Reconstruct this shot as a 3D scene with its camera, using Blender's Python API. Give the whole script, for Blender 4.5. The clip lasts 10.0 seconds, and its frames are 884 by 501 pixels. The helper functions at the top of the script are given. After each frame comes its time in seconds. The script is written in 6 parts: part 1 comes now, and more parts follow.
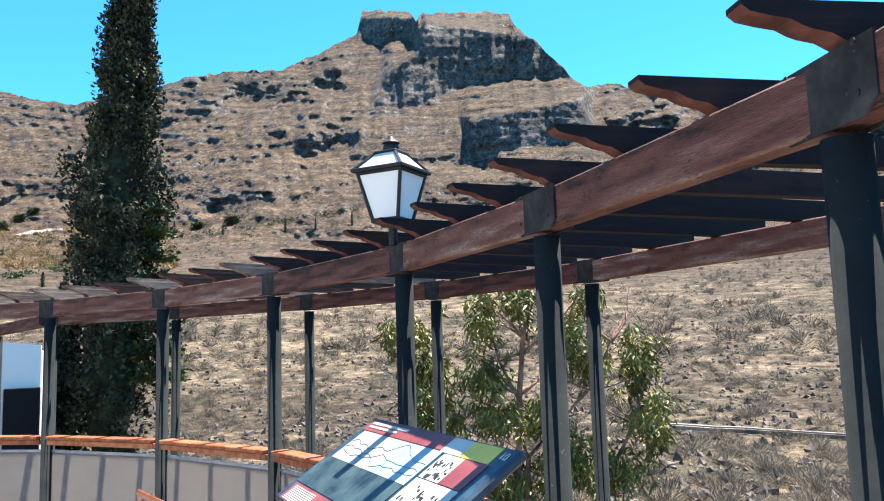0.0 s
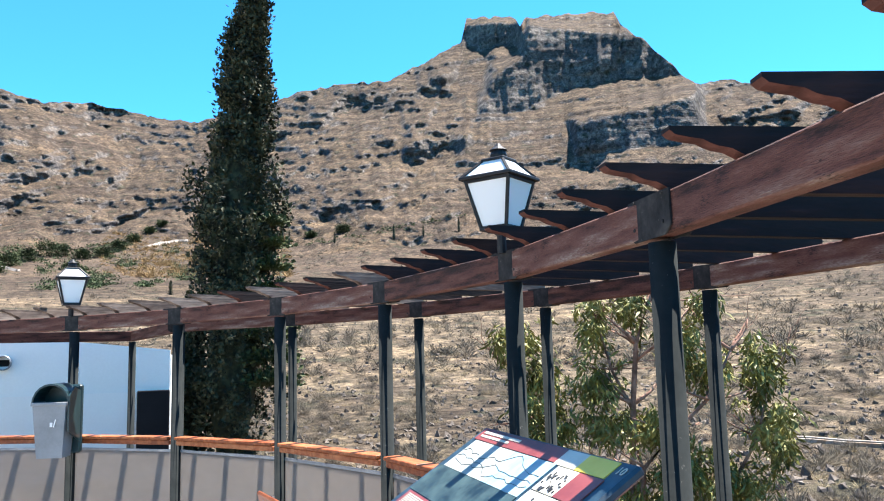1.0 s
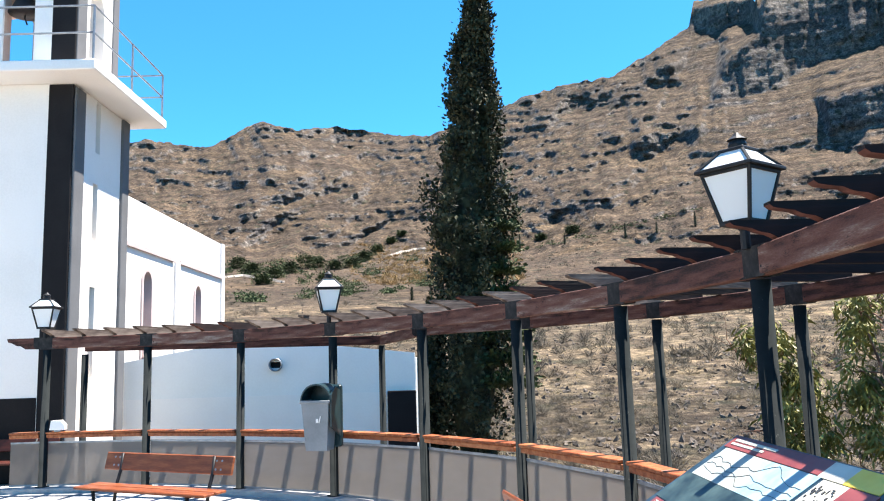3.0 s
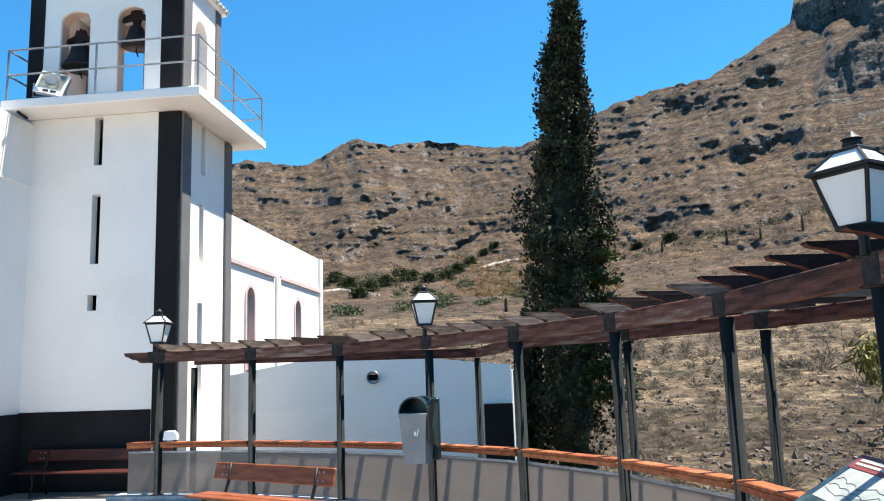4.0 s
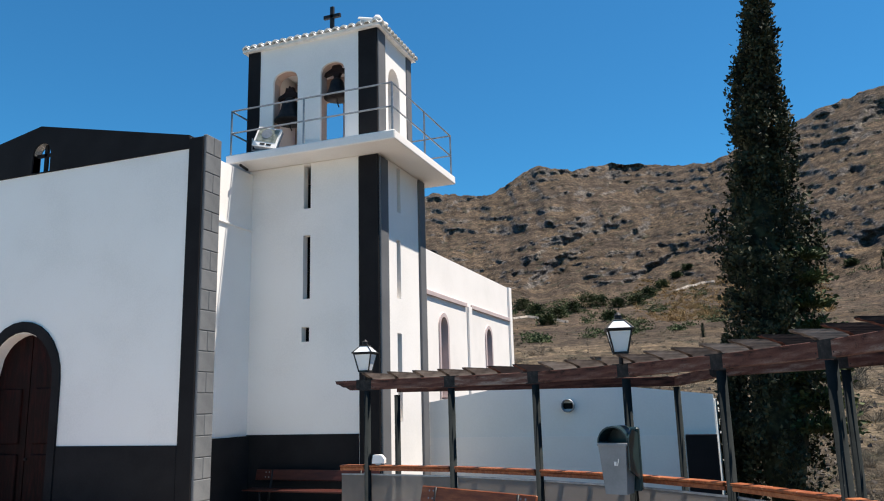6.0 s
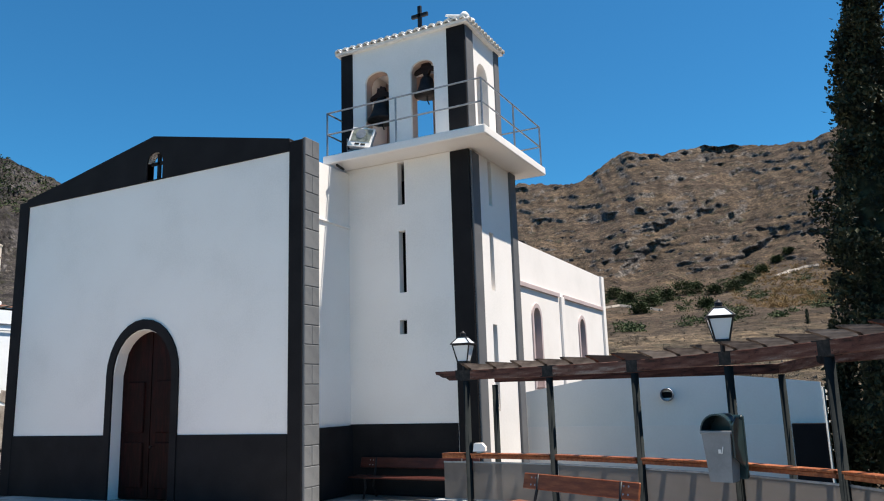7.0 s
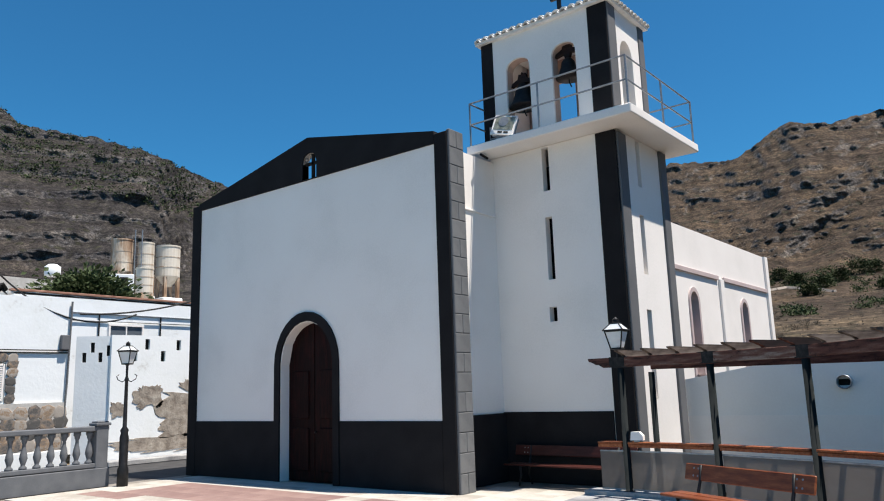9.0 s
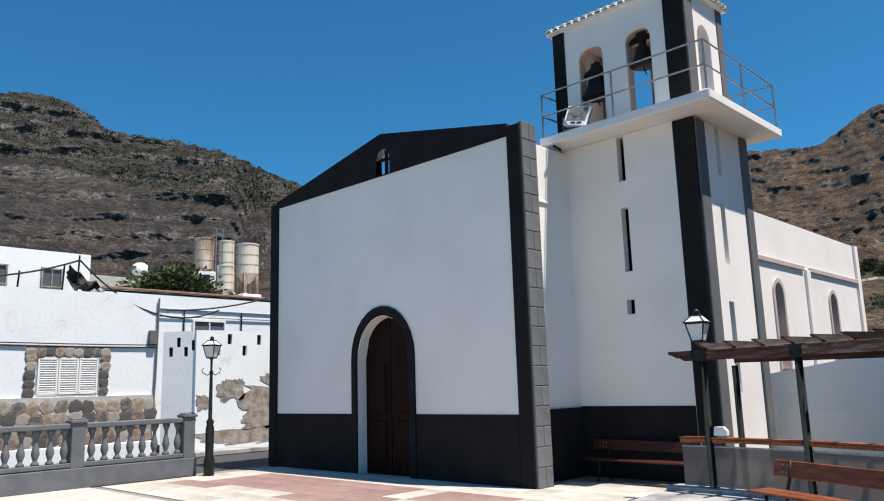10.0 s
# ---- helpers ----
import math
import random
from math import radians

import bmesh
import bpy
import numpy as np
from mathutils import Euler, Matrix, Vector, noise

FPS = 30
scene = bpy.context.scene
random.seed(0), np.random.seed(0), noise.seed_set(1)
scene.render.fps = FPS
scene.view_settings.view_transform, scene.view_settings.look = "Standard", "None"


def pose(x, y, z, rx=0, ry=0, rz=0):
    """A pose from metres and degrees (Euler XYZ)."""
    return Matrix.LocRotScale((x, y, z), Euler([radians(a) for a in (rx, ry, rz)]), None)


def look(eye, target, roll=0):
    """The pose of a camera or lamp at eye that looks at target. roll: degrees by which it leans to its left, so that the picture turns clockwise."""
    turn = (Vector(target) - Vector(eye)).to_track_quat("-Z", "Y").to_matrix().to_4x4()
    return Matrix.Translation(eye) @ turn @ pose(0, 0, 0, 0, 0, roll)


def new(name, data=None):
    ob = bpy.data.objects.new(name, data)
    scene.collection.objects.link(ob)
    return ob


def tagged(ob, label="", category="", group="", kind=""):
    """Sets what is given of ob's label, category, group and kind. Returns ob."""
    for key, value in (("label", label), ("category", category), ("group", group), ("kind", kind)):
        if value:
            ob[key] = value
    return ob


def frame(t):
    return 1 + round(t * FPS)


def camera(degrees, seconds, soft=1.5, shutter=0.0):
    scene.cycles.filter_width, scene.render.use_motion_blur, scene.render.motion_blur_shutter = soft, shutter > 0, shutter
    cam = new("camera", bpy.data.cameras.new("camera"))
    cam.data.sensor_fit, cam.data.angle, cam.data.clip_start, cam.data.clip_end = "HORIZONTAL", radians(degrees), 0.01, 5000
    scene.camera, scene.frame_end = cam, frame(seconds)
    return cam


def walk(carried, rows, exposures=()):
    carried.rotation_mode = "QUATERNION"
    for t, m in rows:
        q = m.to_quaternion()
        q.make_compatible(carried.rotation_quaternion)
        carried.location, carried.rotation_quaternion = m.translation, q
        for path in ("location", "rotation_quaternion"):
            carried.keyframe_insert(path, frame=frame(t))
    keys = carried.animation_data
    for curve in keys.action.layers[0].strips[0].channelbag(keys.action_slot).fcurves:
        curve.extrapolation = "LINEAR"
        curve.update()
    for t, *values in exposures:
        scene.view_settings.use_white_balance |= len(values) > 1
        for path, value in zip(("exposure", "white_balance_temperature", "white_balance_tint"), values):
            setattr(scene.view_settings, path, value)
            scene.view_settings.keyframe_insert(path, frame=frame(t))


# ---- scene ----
cam = camera(60.5, 10.0, soft=1.1)
ROWS = [
    (0.0, -0.013, 0.280, 2.019, -26.20, 6.52, 1.78),
    (0.5, -0.017, 0.292, 2.026, -22.42, 6.93, 1.64),
    (1.0, -0.015, 0.305, 2.035, -18.10, 7.19, 1.56),
    (1.5, -0.019, 0.298, 2.036, -13.65, 7.38, 1.59),
    (2.0, -0.034, 0.281, 2.041, -9.25, 7.42, 1.68),
    (2.5, -0.032, 0.272, 2.043, -4.73, 7.54, 1.74),
    (4.0, -0.049, 0.301, 2.057, 6.48, 8.94, 1.93),
    (4.5, -0.064, 0.340, 2.081, 9.88, 9.77, 1.91),
    (5.0, -0.067, 0.372, 2.098, 13.45, 10.58, 1.76),
    (5.5, -0.078, 0.276, 2.087, 17.04, 11.18, 1.56),
    (7.0, -0.094, -0.215, 2.043, 27.38, 10.94, 1.77),
    (7.5, -0.101, -0.165, 2.046, 30.56, 10.75, 2.01),
    (8.0, -0.081, -0.139, 2.056, 33.55, 10.58, 2.08),
    (8.5, -0.096, -0.161, 2.037, 36.15, 10.54, 1.97),
    (9.0, -0.102, -0.163, 2.032, 38.75, 10.44, 1.82),
    (9.5, -0.130, -0.159, 2.017, 41.47, 10.35, 1.73),
    (10.0, -0.150, -0.179, 2.011, 44.22, 10.21, 1.66),
]
WB, TINT = 6950, 14
EXPOSURES = [(0.0, 2.08, 6800, TINT), (1.0, 2.10, 6800, TINT), (2.5, 2.04, 6850, TINT), (4.0, 1.50, 7150, TINT), (4.5, 1.40, 7150, TINT), (5.0, 1.12, 7150, TINT), (5.5, 0.86, 7100, TINT), (7.0, 0.74, 7100, TINT), (8.5, 0.58, WB, TINT), (10.0, 0.51, WB, TINT)]
walk(cam, [(t, pose(x, y, z, 90 + pitch, roll, yaw)) for t, x, y, z, yaw, pitch, roll in ROWS], EXPOSURES)

# ---- world and sun ----
SUN_WAY = Vector((0.90, 0.28, 2.40)).normalized()
world = bpy.data.worlds.new("sky_world")
scene.world = world
world.use_nodes = True
wn = world.node_tree.nodes
sky = wn.new("ShaderNodeTexSky")
sky.sky_type = "NISHITA"
sky.sun_disc = False
sky.sun_elevation = math.asin(SUN_WAY.z)
sky.sun_rotation = math.atan2(SUN_WAY.x, SUN_WAY.y)
sky.altitude, sky.air_density, sky.dust_density, sky.ozone_density = 300, 1.0, 0.0, 2.0
wn["Background"].inputs["Strength"].default_value = 0.066
clear = wn.new("ShaderNodeMix")
clear.data_type, clear.blend_type = "RGBA", "MULTIPLY"
clear.inputs["Factor"].default_value = 1.0
clear.inputs["B"].default_value = (0.23, 0.98, 1.36, 1)
world.node_tree.links.new(sky.outputs[0], clear.inputs["A"])
world.node_tree.links.new(clear.outputs["Result"], wn["Background"].inputs["Color"])
sun = new("sun", bpy.data.lights.new("sun", "SUN"))
sun.data.energy, sun.data.angle, sun.data.color = 5.0, radians(0.53), (1.0, 0.98, 0.92)
sun.matrix_world = look(SUN_WAY * 60, (0, 0, 0))


# ---- materials ----
def material(name, colours, scale=3.0, rough=0.8, metal=0.0, bump=0.2, fine=40.0, stretch=(1, 1, 1), island=0.0,
             contrast=(0.3, 0.7), bump_distance=0.02, specular=0.3, spots=None):
    """Colours mixed by two scales of noise, with a fine relief; spots are (scale, radius, colour, stretch) for knots, stains and chips."""
    mat = bpy.data.materials.new(name)
    mat.use_nodes = True
    nt = mat.node_tree
    n, link = nt.nodes, nt.links.new
    bsdf = n["Principled BSDF"]
    bsdf.inputs["Roughness"].default_value = rough
    bsdf.inputs["Metallic"].default_value = metal
    bsdf.inputs["Specular IOR Level"].default_value = specular
    coord = n.new("ShaderNodeTexCoord")
    mapping = n.new("ShaderNodeMapping")
    mapping.inputs["Scale"].default_value = stretch
    link(coord.outputs["Object"], mapping.inputs["Vector"])
    big, small = n.new("ShaderNodeTexNoise"), n.new("ShaderNodeTexNoise")
    big.inputs["Scale"].default_value, small.inputs["Scale"].default_value = scale, fine
    big.inputs["Detail"].default_value, small.inputs["Detail"].default_value = 6, 4
    link(mapping.outputs[0], big.inputs["Vector"])
    link(mapping.outputs[0], small.inputs["Vector"])
    mix = n.new("ShaderNodeMath")
    mix.operation = "MULTIPLY_ADD"
    mix.inputs[1].default_value, mix.inputs[2].default_value = 0.35, -0.175
    link(small.outputs["Fac"], mix.inputs[0])
    add = n.new("ShaderNodeMath")
    link(big.outputs["Fac"], add.inputs[0])
    link(mix.outputs[0], add.inputs[1])
    last = add.outputs[0]
    if island:
        info = n.new("ShaderNodeObjectInfo")
        shift = n.new("ShaderNodeMath")
        shift.operation = "MULTIPLY_ADD"
        shift.inputs[1].default_value, shift.inputs[2].default_value = island, -island / 2
        link(info.outputs["Random"], shift.inputs[0])
        more = n.new("ShaderNodeMath")
        link(last, more.inputs[0])
        link(shift.outputs[0], more.inputs[1])
        last = more.outputs[0]
    ramp = n.new("ShaderNodeValToRGB")
    e = ramp.color_ramp.elements
    lo, hi = contrast
    e[0].position, e[1].position = lo, hi
    e[0].color, e[1].color = (*colours[0], 1), (*colours[-1], 1)
    for i, c in enumerate(colours[1:-1], 1):
        e.new(lo + (hi - lo) * i / (len(colours) - 1)).color = (*c, 1)
    link(last, ramp.inputs[0])
    colour = ramp.outputs[0]
    if spots:
        place = n.new("ShaderNodeMapping")
        place.inputs["Scale"].default_value = spots[3]
        link(coord.outputs["Object"], place.inputs["Vector"])
        wobble = n.new("ShaderNodeMixRGB")
        wobble.blend_type = "ADD"
        wobble.inputs[0].default_value = 0.25
        link(place.outputs[0], wobble.inputs[1])
        link(small.outputs["Color"], wobble.inputs[2])
        cell = n.new("ShaderNodeTexVoronoi")
        cell.inputs["Scale"].default_value = spots[0]
        link(wobble.outputs[0], cell.inputs["Vector"])
        mask = n.new("ShaderNodeMapRange")
        mask.inputs["From Min"].default_value, mask.inputs["From Max"].default_value = spots[1] * 0.55, spots[1]
        mask.inputs["To Min"].default_value, mask.inputs["To Max"].default_value = 0.85, 0.0
        link(cell.outputs["Distance"], mask.inputs["Value"])
        over = n.new("ShaderNodeMix")
        over.data_type = "RGBA"
        link(mask.outputs[0], over.inputs["Factor"])
        link(colour, over.inputs["A"])
        over.inputs["B"].default_value = (*spots[2], 1)
        colour = over.outputs["Result"]
    link(colour, bsdf.inputs["Base Color"])
    if bump:
        b = n.new("ShaderNodeBump")
        b.inputs["Strength"].default_value, b.inputs["Distance"].default_value = bump, bump_distance
        link(add.outputs[0], b.inputs["Height"])
        link(b.outputs[0], bsdf.inputs["Normal"])
    return mat


def glassy(name, colour, rough, transmission):
    mat = bpy.data.materials.new(name)
    mat.use_nodes = True
    b = mat.node_tree.nodes["Principled BSDF"]
    b.inputs["Base Color"].default_value = (*colour, 1)
    b.inputs["Roughness"].default_value = rough
    b.inputs["Transmission Weight"].default_value = transmission
    return mat


WHITE = material("white_render", [(0.78, 0.745, 0.705), (0.845, 0.805, 0.765), (0.865, 0.83, 0.79)], 0.5, 0.9, bump=0.25, fine=28, bump_distance=0.01)
OLD_WHITE = material("old_whitewash", [(0.58, 0.58, 0.56), (0.78, 0.81, 0.81), (0.81, 0.84, 0.85)], 0.9, 0.9, bump=0.5, fine=9, contrast=(0.22, 0.5), bump_distance=0.03)
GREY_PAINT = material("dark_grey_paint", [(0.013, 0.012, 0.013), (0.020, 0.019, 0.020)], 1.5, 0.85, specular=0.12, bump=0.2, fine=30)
# sun put into the colour: dark pilaster paint lightened for its sunlit sides
LIT_BLOCK_GREY = material("sunlit_block_grey", [(0.115, 0.12, 0.125), (0.165, 0.17, 0.175)], 2.0, 0.8, bump=0.3, fine=35, island=0.25)
PALE_AND_SUNLIT_GREY = material("pale_and_sunlit_grey", [(0.105, 0.108, 0.114), (0.14, 0.143, 0.15)], 1.2, 0.8, bump=0.2, fine=30)
TRIM_GREY = material("mauve_trim_paint", [(0.46, 0.37, 0.36), (0.54, 0.45, 0.44)], 1.5, 0.8)
ANNEX = material("blue_grey_render", [(0.72, 0.73, 0.70), (0.79, 0.80, 0.77)], 0.5, 0.85, bump=0.2, fine=25)
ANNEX_LOW = material("pale_grey_render", [(0.76, 0.74, 0.70), (0.82, 0.80, 0.76)], 0.7, 0.85, bump=0.2, fine=25)
BAL_GREY = material("balustrade_paint", [(0.10, 0.108, 0.12), (0.14, 0.148, 0.16)], 3.0, 0.7, bump=0.2)
BEAM_WOOD = material("stained_beam_wood", [(0.018, 0.008, 0.006), (0.078, 0.029, 0.021), (0.115, 0.046, 0.034), (0.155, 0.086, 0.066), (0.27, 0.21, 0.175)], 2.1, 0.75, bump=0.8, fine=26, stretch=(1.3, 5, 9), island=0.3, contrast=(0.27, 0.78), spots=(4.5, 0.24, (0.012, 0.005, 0.004), (1.0, 1.4, 1.4)))
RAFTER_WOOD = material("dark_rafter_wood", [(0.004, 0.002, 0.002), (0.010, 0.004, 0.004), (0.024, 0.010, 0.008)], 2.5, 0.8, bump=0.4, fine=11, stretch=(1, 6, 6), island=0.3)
# rafter wood made lighter and redder to stand for light from below
LIT_NOSE_WOOD = material("lit_nose_red_brown", [(0.035, 0.011, 0.008), (0.08, 0.028, 0.020), (0.14, 0.056, 0.042)], 6, 0.8, bump=0.4, fine=30)
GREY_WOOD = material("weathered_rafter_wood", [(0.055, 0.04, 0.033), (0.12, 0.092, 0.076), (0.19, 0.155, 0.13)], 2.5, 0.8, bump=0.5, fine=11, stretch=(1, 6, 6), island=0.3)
RAIL_WOOD = material("orange_rail_wood", [(0.18, 0.044, 0.015), (0.29, 0.082, 0.028), (0.40, 0.14, 0.055)], 3, 0.5, bump=0.3, fine=14, stretch=(6, 6, 6), island=0.3)
BENCH_WOOD = material("varnished_bench_wood", [(0.13, 0.030, 0.012), (0.21, 0.055, 0.019), (0.29, 0.090, 0.032)], 3, 0.4, bump=0.2, fine=14, stretch=(1, 6, 6), island=0.2)
STEEL = material("painted_steel", [(0.015, 0.018, 0.0185), (0.022, 0.0255, 0.026), (0.030, 0.0325, 0.0325)], 4, 0.92, metal=0.0, bump=0.15, fine=30, contrast=(0.3, 0.85), specular=0.03, spots=(9.0, 0.085, (0.10, 0.10, 0.095), (1.0, 1.0, 0.22)))
PLATE = material("steel_bracket", [(0.014, 0.015, 0.016), (0.028, 0.029, 0.030), (0.060, 0.058, 0.055)], 6, 0.8, metal=0.0, bump=0.2, fine=40, specular=0.1, spots=(7.0, 0.09, (0.14, 0.135, 0.125), (1.6, 1.0, 0.4)))
IRON = material("black_iron", [(0.012, 0.013, 0.014), (0.03, 0.03, 0.032)], 8, 0.5, metal=0.4)
GALV = material("galvanised_tube", [(0.20, 0.22, 0.24), (0.32, 0.34, 0.36)], 8, 0.45, metal=0.6)
BRONZE = material("dark_bronze", [(0.010, 0.008, 0.008), (0.026, 0.020, 0.018)], 9, 0.55, metal=0.3)
BELFRY_BROWN = material("brown_inner_render", [(0.42, 0.29, 0.235), (0.54, 0.39, 0.32)], 2.5, 0.9, bump=0.3)
LAMP_GLASS = material("floodlight_glass", [(0.10, 0.11, 0.09), (0.34, 0.36, 0.30)], 6, 0.15, bump=0, specular=0.6)
GLASS_MILK = glassy("milk_glass", (0.86, 0.88, 0.88), 0.35, 0.25)
GLASS = glassy("window_glass", (0.10, 0.12, 0.14), 0.08, 0.0)
BIN_GREY = material("grey_plastic", [(0.20, 0.205, 0.21), (0.26, 0.265, 0.27)], 4, 0.5, bump=0.05)
BIN_GREEN = material("dark_green_plastic", [(0.006, 0.02, 0.024), (0.012, 0.035, 0.04)], 5, 0.35, bump=0.05, specular=0.5)
DOOR_WOOD = material("red_brown_door", [(0.004, 0.0006, 0.0005), (0.011, 0.0013, 0.0009), (0.026, 0.003, 0.002)], 2.5, 0.6, specular=0.12, bump=0.3, fine=14, stretch=(6, 6, 1))
TILE = material("whitewashed_tile", [(0.62, 0.60, 0.56), (0.80, 0.79, 0.77)], 5, 0.85, bump=0.3, island=0.3)
CREAM_PAVE = material("cream_paving", [(0.36, 0.33, 0.285), (0.46, 0.43, 0.38), (0.51, 0.485, 0.44)], 1.2, 0.85, bump=0.3, fine=22, island=0.3)
RED_PAVE = material("red_paving", [(0.23, 0.145, 0.13), (0.30, 0.20, 0.175)], 1.5, 0.85, bump=0.3, fine=22, island=0.3)
JOINT = material("paving_joint", [(0.20, 0.18, 0.155), (0.28, 0.255, 0.225)], 3, 0.9, bump=0.3)
CONCRETE = material("kerb_concrete", [(0.20, 0.20, 0.21), (0.34, 0.34, 0.34), (0.42, 0.42, 0.41)], 1.8, 0.85, bump=0.3, fine=25)
ASPHALT = material("asphalt", [(0.04, 0.04, 0.042), (0.065, 0.065, 0.066)], 2, 0.9, bump=0.4, fine=60)
STONE = material("rubble_stone", [(0.10, 0.095, 0.09), (0.19, 0.165, 0.145), (0.29, 0.20, 0.13), (0.36, 0.32, 0.28)], 3, 0.9, bump=0.5, fine=15, island=0.9)
TERRACOTTA = material("faded_terracotta", [(0.22, 0.10, 0.07), (0.38, 0.22, 0.16)], 3, 0.9, bump=0.4)
SLOPE_STONE = material("slope_stone", [(0.05, 0.043, 0.038), (0.10, 0.083, 0.07), (0.17, 0.14, 0.115)], 0.8, 0.9, bump=0.4, fine=12)
MORTAR = material("pale_mortar", [(0.42, 0.40, 0.37), (0.55, 0.53, 0.50)], 4, 0.9, bump=0.4)
OLD_STONE = material("exposed_old_wall", [(0.18, 0.15, 0.125), (0.30, 0.26, 0.22), (0.40, 0.36, 0.31)], 4, 0.95, bump=0.8, fine=14, bump_distance=0.04)
SILO_PAINT = material("stained_silo_paint", [(0.36, 0.27, 0.19), (0.56, 0.50, 0.41), (0.65, 0.60, 0.52)], 0.9, 0.7, fine=6, stretch=(1.6, 1.6, 0.3), contrast=(0.25, 0.55))
SILO_RUST = material("rusty_silo_paint", [(0.16, 0.085, 0.05), (0.36, 0.25, 0.17), (0.56, 0.50, 0.42)], 1.2, 0.8, fine=7, stretch=(1.8, 1.8, 0.35))
# near-black: painted shade of openings, also the floodlight's labels
DARK = material("shade_and_label_black", [(0.012, 0.012, 0.013), (0.02, 0.02, 0.02)], 3, 0.9)
CABLE = material("black_cable", [(0.012, 0.012, 0.012), (0.025, 0.025, 0.025)], 3, 0.7)
BARK = material("brown_bark", [(0.11, 0.055, 0.035), (0.26, 0.14, 0.10), (0.38, 0.25, 0.19)], 5, 0.9, bump=0.6, fine=25)
CYPRESS = material("cypress_leaf", [(0.008, 0.009, 0.005), (0.020, 0.023, 0.010), (0.055, 0.058, 0.026), (0.10, 0.085, 0.05)], 2.6, 0.75, bump=0, fine=9, contrast=(0.3, 0.74))
LEAF = material("hanging_leaf", [(0.055, 0.058, 0.012), (0.15, 0.148, 0.034), (0.30, 0.275, 0.085)], 2.5, 0.5, bump=0, fine=12)
BUSH = material("dry_bush", [(0.060, 0.051, 0.040), (0.125, 0.104, 0.078), (0.23, 0.19, 0.13)], 0.35, 0.9, bump=0, fine=4)
STRAW = material("straw_grass", [(0.19, 0.15, 0.085), (0.30, 0.235, 0.13), (0.40, 0.32, 0.19)], 0.4, 0.9, bump=0, fine=5)
SHRUB = material("fresh_shrub", [(0.016, 0.024, 0.008), (0.045, 0.06, 0.018), (0.09, 0.105, 0.035)], 2.5, 0.7, bump=0, fine=9)
HOLLOW_GREEN = material("gully_green", [(0.014, 0.022, 0.008), (0.035, 0.050, 0.016), (0.07, 0.085, 0.03)], 0.4, 0.8, bump=0, fine=3)
ORANGE_STRAW = material("orange_straw", [(0.16, 0.095, 0.04), (0.26, 0.16, 0.065), (0.33, 0.22, 0.10)], 0.3, 0.9, bump=0, fine=4)
GREEN_BUSH = material("green_bush", [(0.03, 0.05, 0.018), (0.07, 0.095, 0.035)], 0.8, 0.8, bump=0, fine=5)


